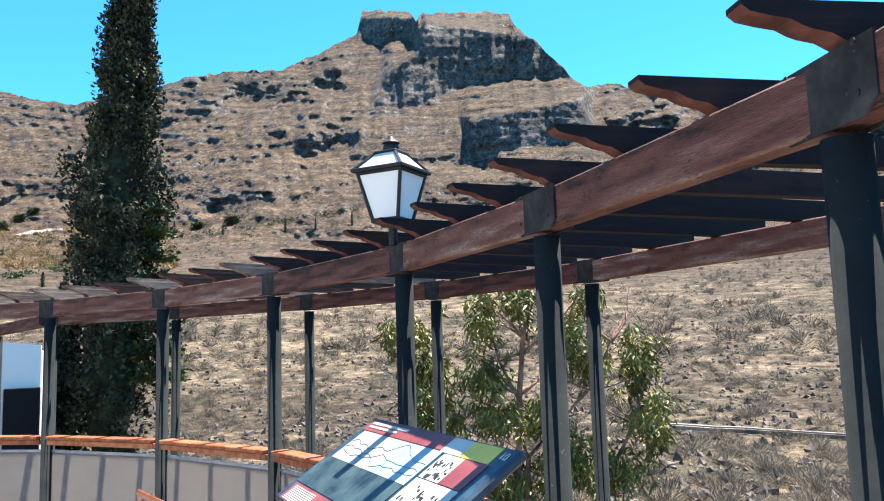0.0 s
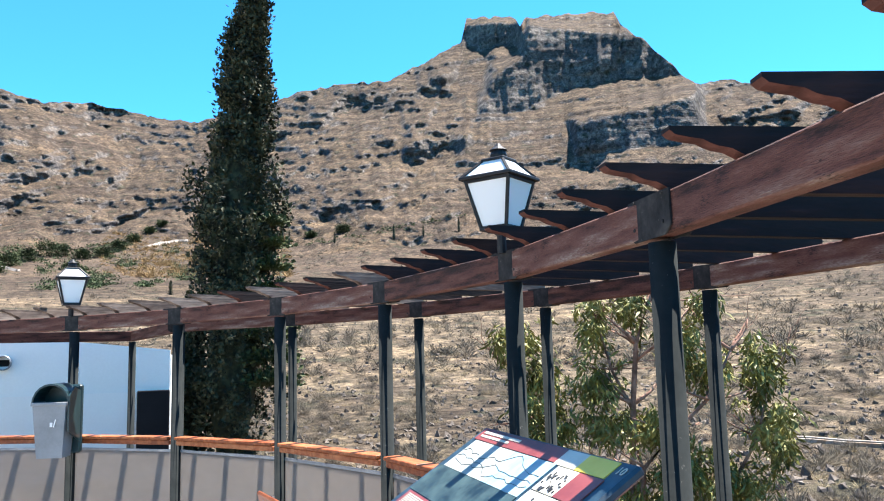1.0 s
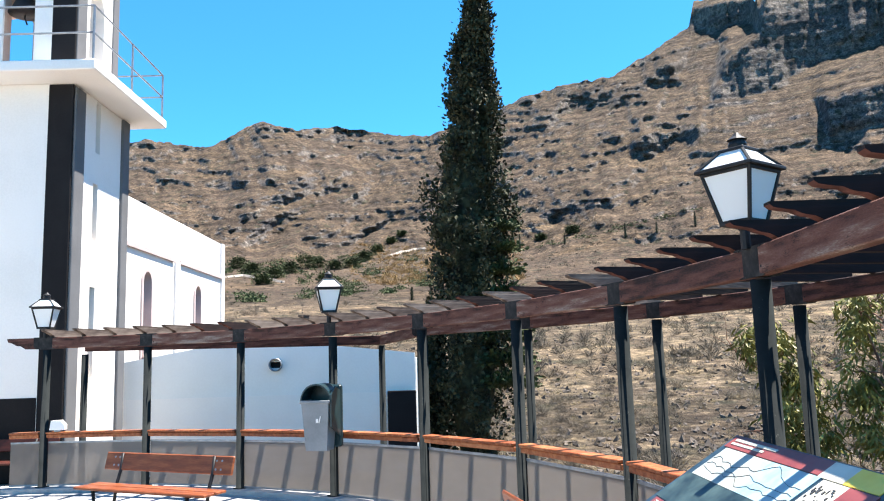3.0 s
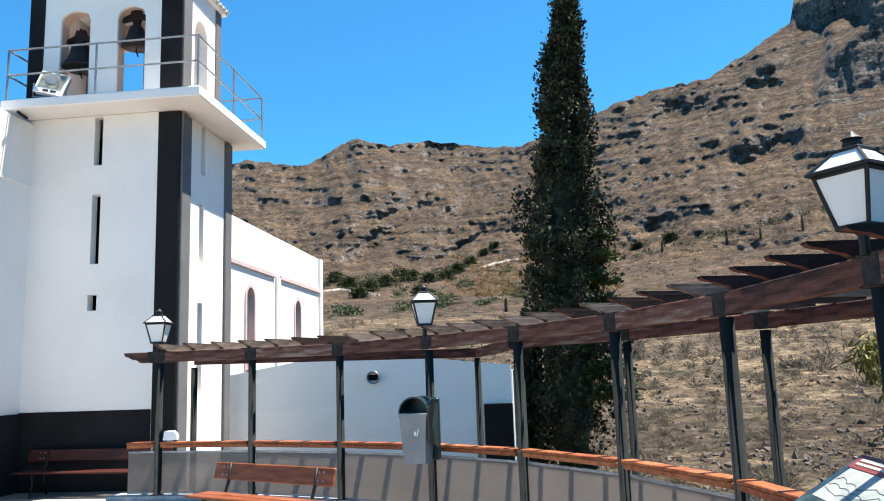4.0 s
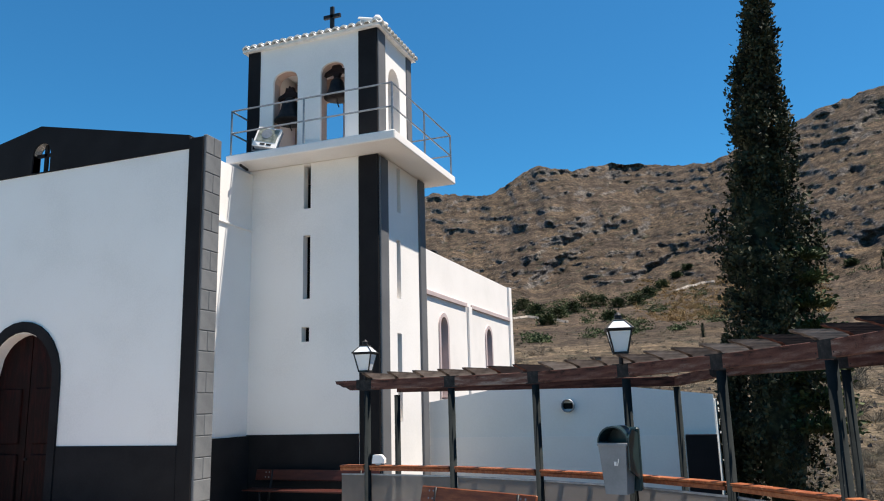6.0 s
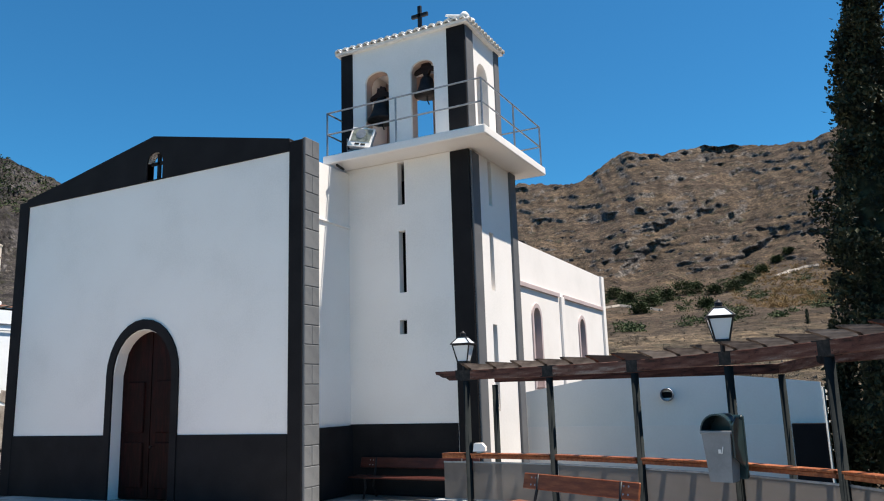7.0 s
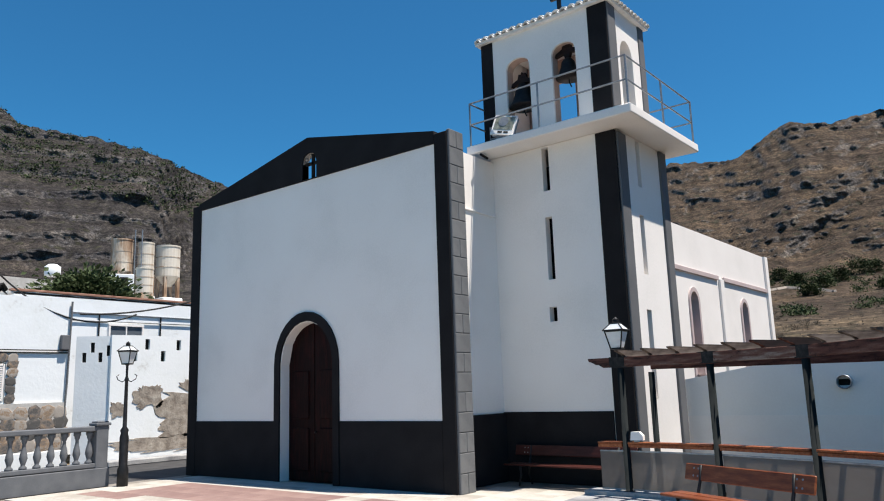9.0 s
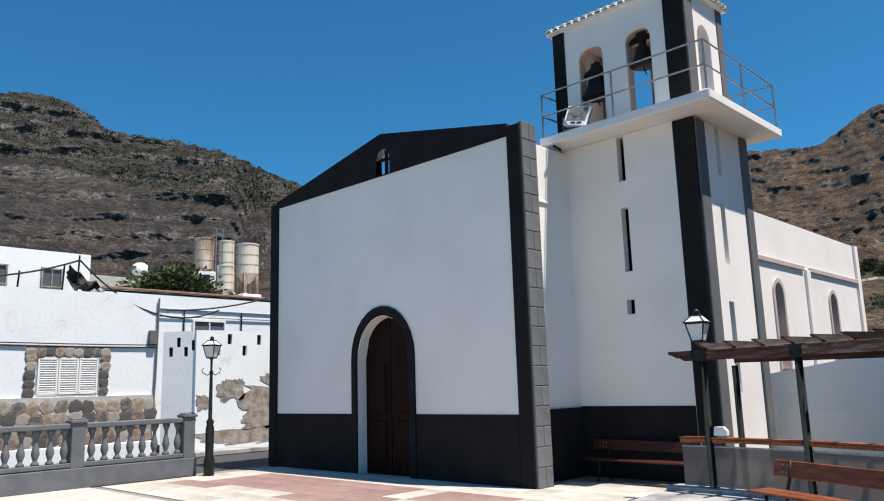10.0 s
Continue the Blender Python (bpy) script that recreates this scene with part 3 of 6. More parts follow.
# the low ground: one sheet round the terrace that runs out to the horizon
ground = Shape()
RINGS = [9.0, 11.0, 13.0, 16.0, 20.0, 24.0, 30.0, 40.0, 80.0, 300.0, 4000.0]
for k, r in enumerate(RINGS):
    for i in range(120):
        a = 2 * math.pi * i / 120
        x, y = r * math.cos(a) - 3, r * math.sin(a) + 3
        drop = step(-4, 4, x) * (1.4 * step(9, 15, r) + 0.3)
        ground.v.append((x, y, -0.35 - drop - 1.6 * step(13, 20, r) * step(-6, 4, x) - 6 * step(60, 300, r) + 0.12 * noise.noise(Vector((x * 0.7, y * 0.7, 0)))))
for k in range(len(RINGS) - 1):
    for i in range(120):
        j = (i + 1) % 120
        ground.f.append((k * 120 + i, k * 120 + j, (k + 1) * 120 + j, (k + 1) * 120 + i))
ground.f.append(tuple(range(120)))
single("ground", ground, HILL, "dry stony ground of a barren valley", "ground", kind="structure", smooth=True)

# ---- plaza ----
CX, CY, RING, OUTER = -6.26, 4.09, 8.19, 10.2


def ring(theta, r, z=0.0):
    return (CX + r * math.cos(radians(theta)), CY + r * math.sin(radians(theta)), z)


def rise(theta):
    return 0.0018 * max(0.0, 66 - theta)


plaza = Shape()
outline = [ring(t, 8.45)[:2] for t in range(-90, 92, 4)] + [(-6.4, 17.4), (-18.9, 17.4), (-18.9, -4.4)]
k = len(outline)
plaza.add([(x, y, -0.6) for x, y in outline] + [(x, y, -0.012) for x, y in outline],
          [tuple(range(k - 1, -1, -1)), tuple(range(k, 2 * k))] + [(i, (i + 1) % k, (i + 1) % k + k, i + k) for i in range(k)])
floor = single("plaza_floor", plaza, JOINT, "sunlit cream stone paving of the church square", "floor", kind="structure")

# raised strip under the pergola
kerb = Shape()
angles = [-60 + 2 * i for i in range(78)]
for a, b in zip(angles, angles[1:]):
    p = [ring(a, 6.25), ring(b, 6.25), ring(b, 8.4), ring(a, 8.4)]
    kerb.add([(x, y, -0.05) for x, y, _ in p] + [(x, y, 0.17) for x, y, _ in p],
             [(3, 2, 1, 0), (4, 5, 6, 7), (0, 1, 5, 4), (2, 3, 7, 6)])
kerb.add([(x, y, -0.05) for x, y, _ in p] + [(x, y, 0.17) for x, y, _ in p], [(1, 2, 6, 5)])
single("terrace_step", kerb, CONCRETE, "raised grey concrete terrace along the railing", "step", kind="structure")
lip = Shape()
for a, b in zip(angles, angles[1:]):
    p = [ring(a, 8.02), ring(b, 8.02), ring(b, 8.42), ring(a, 8.42)]
    lip.add([(x, y, 0.168) for x, y, _ in p] + [(x, y, 0.24) for x, y, _ in p],
            [(3, 2, 1, 0), (4, 5, 6, 7), (0, 1, 5, 4), (2, 3, 7, 6)])
single("kerb", lip, CONCRETE, "low pale concrete kerb that carries the posts", "kerb", kind="structure")
street = Shape()
street.box((-21.8, 8, -0.11), (5.8, 60, 0.14))
street.box((-21.0, 22, -0.105), (4.2, 22, 0.14))
single("street", street, ASPHALT, "grey asphalt lane beside the church", "road", kind="structure")

# ---- church ----
FY, FX0, FX1, BASE = 12.03, -18.62, -9.55, 1.42
church = thing("church", "white village church with dark grey corners, base and bell tower", "church", kind="")
AX, DX = -13.93, -14.0


def eaves(x):
    return 7.40 + (8.30 - 7.40) * max(0.0, 1 - abs(x - AX) / 4.45)


facade = Shape()
wall_with_holes(facade, FX0, FX1, lambda x: 7.1, 0.45, [(DX - 0.93, DX + 0.93, 0.0, 2.75, 3.74)], Matrix.Translation((0, FY, 0)))
wall_with_holes(facade, FX0, FX1, lambda x: eaves(x), 0.17, [(-14.12, -13.60, 7.27, 7.70, 7.94)], Matrix.Translation((0, FY, 0)), 7.1)
part("facade_wall", facade, WHITE, church, "smooth white rendered gable front")
# gable band and the dark base, proud of the render
band = Shape()
wall_with_holes(band, FX0 + 0.12, FX1 - 0.33, lambda x: eaves(x) + 0.05, 0.22, [(-14.12, -13.60, 7.27, 7.70, 7.94)], Matrix.Translation((0, FY - 0.035, 0)), 7.25)
part("gable_band", band, GREY_PAINT, church, "dark grey painted gable band")
for xa, xb in ((FX0 + 0.13, DX - 1.14), (DX + 1.14, FX1 - 0.34)):
    part("facade_base", Shape().box(((xa + xb) / 2, FY + 0.1, BASE / 2), (xb - xa, 0.25, BASE), 0.01), GREY_PAINT, church, "dark grey painted base of the front")
trim = Shape()
pts_in = [(0.94, 0.0)] + arch(1.88, 2.75, 3.77) + [(-0.94, 0.0)]
pts_out = [(1.13, 0.0)] + arch(2.26, 2.75, 3.99) + [(-1.13, 0.0)]
for i in range(len(pts_in) - 1):
    q = [pts_in[i], pts_out[i], pts_out[i + 1], pts_in[i + 1]]
    trim.add([(DX + x, FY - 0.05, z) for x, z in q] + [(DX + x, FY + 0.05, z) for x, z in q],
             [(0, 1, 2, 3), (7, 6, 5, 4), (0, 4, 5, 1), (1, 5, 6, 2), (2, 6, 7, 3), (3, 7, 4, 0)])
part("door_surround", trim, GREY_PAINT, church, "dark grey arched door surround")
door = Shape()
for side in (-1, 1):
    pts = [(0.012, 0.02)] + [(0.94, 0.02)] + [(x, z) for x, z in arch(1.88, 2.75, 3.73, 20) if x > 0.012] + [(0.012, 3.73)]
    out = [(side * x, z) for x, z in pts]
    door.prism(out if side > 0 else out[::-1], 0.07, Matrix.Translation((DX, FY + 0.27, 0)))
leaf = part("door", door, DOOR_WOOD, church, "closed arched red-brown wooden double door")
for side in (-1, 1):
    for z0, z1 in ((0.25, 1.25), (1.45, 2.6)):
        p = Shape().box((DX + side * 0.48, FY + 0.255, (z0 + z1) / 2), (0.58, 0.05, z1 - z0), 0.022)
        part("door_panel", p, DOOR_WOOD, leaf)
knob = Shape().lathe([(0.02, 0), (0.035, 0.03), (0.02, 0.06)], 10, Matrix.Translation((DX + 0.09, FY + 0.25, 1.15)) @ pose(0, 0, 0, 90))
part("door_knob", knob, BRONZE, leaf, "small metal knob", True)
cross = Shape().box((-13.86, FY + 0.11, 7.62), (0.08, 0.06, 0.72)).box((-13.86, FY + 0.11, 7.70), (0.52, 0.06, 0.07))
part("window_cross", cross, GREY_PAINT, church, "grey cross in the gable opening")
# corner buttresses: dark front, block-built side in a sunlit tone of it
for x0, x1 in ((FX0 - 0.18, FX0 + 0.20), (FX1 - 0.33, FX1 + 0.02)):
    h0 = 7.40 if x0 < -15 else 7.46
    f = Shape().box(((x0 + x1) / 2, FY + 0.19, h0 / 2), (x1 - x0, 0.46, h0), 0.012)
    part("corner_pilaster", f, GREY_PAINT, church, "dark grey corner pilaster")
block_mesh = Shape().box((0, 0, 0), (0.09, 0.49, 0.385), 0.012).mesh("block", LIT_BLOCK_GREY)
half_mesh = Shape().box((0, 0, 0), (0.09, 0.24, 0.385), 0.012).mesh("block", LIT_BLOCK_GREY)
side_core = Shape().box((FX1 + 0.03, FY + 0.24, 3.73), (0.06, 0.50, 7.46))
pil = part("block_pilaster", side_core, PALE_AND_SUNLIT_GREY, church, "concrete block corner, dark grey lightened as sunlit")
for i in range(19):
    z = 0.2 + 0.395 * i
    if z > 7.4:
        break
    if i % 2:
        part("block", block_mesh, None, pil, m=Matrix.Translation((FX1 + 0.03, FY + 0.24, z)))
    else:
        for dy in (0.117, 0.363):
            part("block", half_mesh, None, pil, m=Matrix.Translation((FX1 + 0.03, FY + dy, z)))
# nave
nave = Shape()
side = Matrix(((0, -1, 0, FX1 - 0.03), (1, 0, 0, 0), (0, 0, 1, 0), (0, 0, 0, 1)))
wall_with_holes(nave, 16.9, 34.9, lambda x: 7.36, 0.4,
                [(25.2, 26.2, 2.2, 4.75, 5.25), (30.7, 31.7, 2.2, 4.75, 5.25)], side)
part("nave_side_wall", nave, WHITE, church, "sunlit white rendered side wall")
# the short wall between the front and the tower stands back, with a thin ledge
recess = Shape().box((-10.2, 13.42, 3.68), (0.4, 1.96, 7.36)).box((-9.985, 13.45, 6.03), (0.05, 1.9, 0.05), 0.01)
part("recessed_wall", recess, WHITE, church, "white recessed wall beside the tower")
rest = Shape()
rest.box((FX0 + 0.15, 23.5, 3.68), (0.4, 22.4, 7.36))
rest.box((AX, 34.7, 3.68), (8.9, 0.4, 7.36))
part("nave_rear_wall", rest, WHITE, church)
nbase = Shape().box((-9.97, 13.45, BASE / 2 + 0.03), (0.08, 1.86, BASE + 0.06), 0.01)
part("side_base", nbase, GREY_PAINT, church, "dark grey side wall base")
for y in (25.7, 31.2):
    w = Shape()
    a_in = [(0.36, 2.3)] + arch(0.72, 4.75, 5.12) + [(-0.36, 2.3)]
    a_out = [(0.5, 2.2)] + arch(1.0, 4.75, 5.27) + [(-0.5, 2.2)]
    for i in range(len(a_in) - 1):
        q = [a_in[i], a_out[i], a_out[i + 1], a_in[i + 1]]
        w.add([(FX1 + 0.02, y + u, z) for u, z in q] + [(FX1 - 0.32, y + u, z) for u, z in q],
              [(3, 2, 1, 0), (4, 5, 6, 7), (1, 5, 4, 0), (2, 6, 5, 1), (3, 7, 6, 2), (0, 4, 7, 3)])
    win = part("side_window", w, TRIM_GREY, church, "narrow arched window with a mauve surround")
    part("pane", Shape().box((FX1 - 0.34, y, 3.7), (0.02, 0.9, 3.0)), TRIM_GREY, win, "closed mauve window board")
for y0, y1 in ((16.7, 28.3), (28.9, 34.6)):
    part("string_course", Shape().box((FX1 + 0.01, (y0 + y1) / 2, 5.83), (0.08, y1 - y0, 0.16), 0.01), TRIM_GREY, church, "mauve painted string course")
part("nave_pilaster", Shape().box((FX1 + 0.02, 28.6, 2.9), (0.1, 0.4, 5.8), 0.01), WHITE, church)
roof = Shape()
roof.add([(FX0, FY + 0.4, 7.2), (-10.1, FY + 0.4, 7.2), (-10.1, 34.9, 7.2), (FX0, 34.9, 7.2), (AX, FY + 0.4, 7.25), (AX, 34.9, 7.25)],
         [(0, 4, 5, 3), (1, 2, 5, 4), (0, 1, 4), (3, 5, 2), (0, 3, 2, 1)])
part("nave_roof", roof, PALE_AND_SUNLIT_GREY, church)

# ---- bell tower ----
TX0, TX1, TY0, TY1 = -10.08, -6.80, 14.4, 16.95
tower = Shape()
wall_with_holes(tower, TX0, TX1, lambda x: 7.45, 0.19, [(-8.65, -8.47, 6.40, 7.42, 7.42), (-8.65, -8.47, 4.37, 5.79, 5.79), (-8.67, -8.48, 3.44, 3.76, 3.76)],
                Matrix.Translation((0, TY0, 0)))
tside = Matrix(((0, -1, 0, TX1), (1, 0, 0, 0), (0, 0, 1, 0), (0, 0, 0, 1)))
tower_s = Shape()
wall_with_holes(tower_s, TY0 + 0.35, TY1, lambda x: 7.45, 0.35, [(15.38, 15.58, 6.35, 7.42, 7.42), (15.32, 15.54, 4.37, 5.7, 5.7), (15.3, 15.54, 1.7, 3.6, 3.6)], tside)
part("tower_rear_wall", Shape().box((-8.4, TY1 - 0.2, 3.7), (2.4, 0.36, 7.4)), WHITE, church)
part("tower_side_wall", tower_s, WHITE, church, "sunlit side of the bell tower")
tw = part("tower_wall", tower, WHITE, church, "white rendered bell tower with narrow slits")
# solid dark box behind the slits stands in for the shade inside
part("tower_shade_box", Shape().box((-8.4, 15.6, 3.6), (1.9, 1.2, 7.1)), DARK, tw, "dark box in place of the shade inside the tower")
part("tower_base", Shape().box(((TX0 + -7.29) / 2, TY0 + 0.02, 0.75), (-7.29 - TX0, 0.08, 1.5), 0.01), GREY_PAINT, church, "dark grey tower base")
part("tower_pilaster", Shape().box((-7.04, TY0 + 0.17, 3.72), (0.48, 0.38, 7.44), 0.015), GREY_PAINT, church, "dark grey corner pilaster of the tower")
# side and rear pilaster: same dark paint, coloured lighter as if sunlit
part("tower_pilaster_side", Shape().box((TX1 + 0.015, TY0 + 0.22, 3.70), (0.06, 0.40, 7.40), 0.012), PALE_AND_SUNLIT_GREY, church, "side of the corner pilaster, dark grey lightened as sunlit")
part("tower_rear_pilaster", Shape().box((TX1 + 0.01, TY1 - 0.16, 3.72), (0.10, 0.34, 7.44), 0.012), PALE_AND_SUNLIT_GREY, church, "rear corner pilaster of the tower, dark grey lightened as sunlit")
ledge = Shape().box((-8.18, 15.58, 7.56), (4.16, 3.76, 0.20), 0.02)
part("ledge", ledge, WHITE, church, "projecting white concrete balcony slab")
# belfry
BX0, BX1, BY0, BY1, BZ0, BZ1 = -10.18, -6.81, 14.4, 16.3, 7.66, 10.42
belfry = Shape()
holes = [(-9.50, -8.84, 7.70, 9.58, 9.80), (-8.24, -7.62, 7.70, 9.58, 9.80)]
inside = Shape()
back_holes = [(-9.50, -8.50, 7.70, 9.45, 9.70), (-8.22, -7.66, 7.70, 9.45, 9.70)]
wall_with_holes(belfry, BX0 + 0.3, BX1 - 0.3, lambda x: BZ1, 0.06, holes, Matrix.Translation((0, BY0, 0)), BZ0)
wall_with_holes(inside, BX0 + 0.3, BX1 - 0.3, lambda x: BZ1, 0.24, holes, Matrix.Translation((0, BY0 + 0.06, 0)), BZ0)
wall_with_holes(inside, BX0 + 0.3, BX1 - 0.3, lambda x: BZ1, 0.3, back_holes, Matrix.Translation((0, BY1 - 0.3, 0)), BZ0)
bside = Matrix(((0, -1, 0, BX1), (1, 0, 0, 0), (0, 0, 1, 0), (0, 0, 0, 1)))
wall_with_holes(belfry, BY0 + 0.35, BY1 - 0.25, lambda x: BZ1, 0.3, [(14.98, 15.64, 7.70, 9.35, 9.78)], bside, BZ0)
belfry.box((BX0 + 0.16, 15.35, 9.04), (0.28, 1.3, 2.76))
belfry.box((-8.45, 15.35, 10.30), (2.7, 1.4, 0.2))
part("belfry_lining", inside, BELFRY_BROWN, church, "brown inside of the belfry")
bf = part("belfry_wall", belfry, WHITE, church, "white belfry with round-arched openings")
for x0, x1, mat in ((BX0 - 0.02, BX0 + 0.32, GREY_PAINT), (BX1 - 0.46, BX1 + 0.01, GREY_PAINT)):
    part("belfry_pilaster", Shape().box(((x0 + x1) / 2, BY0 + 0.16, 9.04), (x1 - x0, 0.36, 2.76), 0.012), mat, church, "dark grey belfry corner")
# sunlight is coloured into the belfry's side and rear corners
part("belfry_pilaster", Shape().box((BX1 + 0.005, BY0 + 0.20, 9.04), (0.06, 0.38, 2.74), 0.01), PALE_AND_SUNLIT_GREY, church, "side of the belfry corner, dark grey lightened as sunlit")
part("belfry_pilaster", Shape().box((BX1 - 0.10, BY1 - 0.12, 9.04), (0.26, 0.28, 2.76), 0.01), PALE_AND_SUNLIT_GREY, church, "belfry corner, dark grey lightened as sunlit")
part("belfry_pilaster", Shape().box((BX0 + 0.12, BY1 - 0.12, 9.04), (0.28, 0.28, 2.76), 0.01), PALE_AND_SUNLIT_GREY, church, "belfry corner, dark grey lightened as sunlit")
hip = Shape()
apex = ((BX0 + BX1) / 2, (BY0 + BY1) / 2, 10.95)
e0 = [(BX0 - 0.12, BY0 - 0.12), (BX1 + 0.12, BY0 - 0.12), (BX1 + 0.12, BY1 + 0.12), (BX0 - 0.12, BY1 + 0.12)]
hip.add([(x, y, 10.42) for x, y in e0] + [(x, y, 10.49) for x, y in e0] + [apex],
        [(3, 2, 1, 0), (0, 1, 5, 4), (1, 2, 6, 5), (2, 3, 7, 6), (3, 0, 4, 7), (4, 5, 8), (5, 6, 8), (6, 7, 8), (7, 4, 8)])
hipob = part("belfry_roof", hip, TILE, church, "whitewashed tiled hip roof")
# half-round eaves tiles
tile = Shape()
ring_out = [(0.085 * math.cos(math.pi * i / 6), 0.075 * math.sin(math.pi * i / 6)) for i in range(7)]
ring_in = [(0.06 * math.cos(math.pi * i / 6), 0.05 * math.sin(math.pi * i / 6)) for i in range(7)]
tile.prism(ring_out + ring_in[::-1], 0.55)
tile_mesh = tile.mesh("roof_tile", TILE)


def eave_row(p, q, inward, n):
    for i in range(n):
        u = (i + 0.5) / n
        x, y = p[0] + (q[0] - p[0]) * u, p[1] + (q[1] - p[1]) * u
        for lift, out in ((0.0, 0.0), (0.055, -0.06)):
            ang = math.degrees(math.atan2(inward[1], inward[0])) - 90
            part("roof_tile", tile_mesh, None, hipob, m=pose(x + inward[0] * out * -1 - inward[0] * 0.05, y + inward[1] * out * -1 - inward[1] * 0.05, 10.46 + lift, 16, 0, ang))


eave_row(e0[0], e0[1], (0, 1), 18)
eave_row(e0[1], e0[2], (-1, 0), 12)
part("ridge_knob", Shape().lathe([(0.02, -0.05), (0.11, 0.0), (0.12, 0.07), (0.06, 0.15), (0.01, 0.17)], 10, Matrix.Translation((e0[1][0] - 0.08, e0[1][1] + 0.08, 10.52))), TILE, hipob, "rounded corner tile", True)
rcross = Shape().box((-8.38, 15.2, 11.28), (0.10, 0.07, 0.80), 0.01).box((-8.38, 15.2, 11.42), (0.46, 0.07, 0.10), 0.01)
part("roof_cross", rcross, IRON, church, "black iron cross on the belfry roof")
# bells
for x, z, s in ((-9.17, 8.60, 1.08), (-7.93, 8.98, 0.90)):
    bell = thing("bell", "dark bronze church bell hanging in the belfry arch", "bell", (x, 14.62, z), group="belfry bells")
    body = Shape().lathe([(0.33 * s, 0), (0.34 * s, 0.03), (0.27 * s, 0.12 * s), (0.20 * s, 0.30 * s), (0.17 * s, 0.45 * s), (0.10 * s, 0.54 * s), (0.02, 0.56 * s)], 20)
    part("body", body, BRONZE, bell, "flared bronze bell", True)
    yoke = Shape().prism([(-0.31, 0.58), (-0.10, 0.62), (-0.05, 0.50), (0.05, 0.50), (0.10, 0.62), (0.31, 0.58), (0.29, 0.66), (0.12, 0.74), (0.09, 0.86), (0.03, 0.84), (0.0, 0.90), (-0.03, 0.84), (-0.09, 0.86), (-0.12, 0.74), (-0.29, 0.66)], 0.10, Matrix.Translation((0, -0.05, 0)))
    part("yoke", yoke, RAFTER_WOOD, bell, "dark wooden headstock")
    part("clapper", Shape().tube([(0, 0, 0.3), (0.0, 0, -0.08), (0.06, -0.02, -0.22)], 0.015), IRON, bell)
# balcony railing
rail = thing("balcony_railing", "thin grey steel tube railing round the tower ledge", "railing", (0, 0, 7.66))
corners = [(-10.18, 13.78), (-6.18, 13.78), (-6.18, 17.38), (-7.4, 17.38)]
for z in (0.54, 1.07):
    part("tube", Shape().tube([(x, y, z) for x, y in corners], 0.02, 6), GALV, rail)
    part("tube", Shape().tube([(-10.18, 13.78, z), (-10.18, 15.2, z)], 0.02, 6), GALV, rail)
for x, y in corners + [(-8.3, 13.78), (-6.18, 15.6), (-10.18, 15.2)]:
    part("post", Shape().tube([(x, y, 0), (x, y, 1.08)], 0.022, 6), GALV, rail)
flood = thing("floodlight", "square grey floodlight leaning on the tower ledge", "floodlight", (-9.33, 13.80, 7.74), 12)
flood.matrix_basis = flood.matrix_basis @ Matrix.Scale(0.82, 4)
LEAN = pose(0, 0, 0, -18, 12)
part("housing", Shape().box((0, 0.07, 0.34), (0.70, 0.18, 0.66), 0.06, LEAN), GALV, flood)
part("rim", Shape().box((0, -0.022, 0.34), (0.70, 0.03, 0.64), 0.01, LEAN), WHITE, flood, "pale metal rim")
part("lens", Shape().box((0, -0.042, 0.40), (0.58, 0.012, 0.44), 0.004, LEAN), LAMP_GLASS, flood, "grey-green reflector glass")
part("reflector", Shape().lathe([(0.13, 0), (0.15, 0.006), (0.02, 0.008)], 16, LEAN @ pose(-0.03, -0.05, 0.44, 90)), GALV, flood, "bright round reflector")
part("label_bar", Shape().box((-0.06, -0.042, 0.10), (0.14, 0.008, 0.06), 0.002, LEAN), DARK, flood, "dark label")
part("label_bar", Shape().box((0.12, -0.042, 0.10), (0.14, 0.008, 0.06), 0.002, LEAN), DARK, flood, "dark label")
part("bracket", Shape().tube([(-0.36, 0.1, 0.34), (-0.38, 0.12, 0.0), (0.38, 0.12, 0.0), (0.36, 0.1, 0.34)], 0.02, 6), GALV, flood)
part("rain_spout", Shape().tube([(-9.95, 14.1, 7.40), (-9.75, 13.55, 7.33)], 0.03), GREY_PAINT, church, "dark rain spout")

# ---- annex wall behind the terrace ----
annex = thing("annex_wall", "blue-grey rendered yard wall with a round vent hole", "wall", kind="structure")
AW = Matrix.Translation((0, 17.15, 0))
upper = Shape()
wall_with_holes(upper, -6.9, -0.45, lambda x: 2.08 + 0.36 * step(-6.9, -4.4, x) - 0.33 * step(-3.4, -0.3, x), 0.25, [(-3.63, -3.37, 1.87, 2.0, 2.0)], AW, 1.28)
part("upper_wall", upper, ANNEX, annex, "blue-grey upper wall")
part("lower_wall", Shape().box((-3.67, 17.27, 0.44), (6.46, 0.27, 1.68)), ANNEX_LOW, annex, "pale grey lower wall")
part("vent_pipe", Shape().lathe([(0.145, -0.06), (0.145, 0.1), (0.125, 0.1), (0.125, -0.06)], 18, Matrix.Translation((-3.5, 17.14, 1.94)) @ pose(0, 0, 0, 90), caps=False), GALV, annex, "round vent pipe", True)
# dark disc for the shade within the pipe
part("vent_shade_disc", Shape().lathe([(0.135, 0), (0.135, 0.02)], 18, Matrix.Translation((-3.5, 17.24, 1.94)) @ pose(0, 0, 0, 90)), DARK, annex)
part("return_wall", Shape().box((-0.55, 19.5, 0.65), (0.25, 4.5, 2.7)), ANNEX, annex)
part("wall_capping", Shape().box((-0.75, 17.05, 0.55), (0.62, 0.1, 1.5), 0.01), GREY_PAINT, annex, "dark grey metal door")


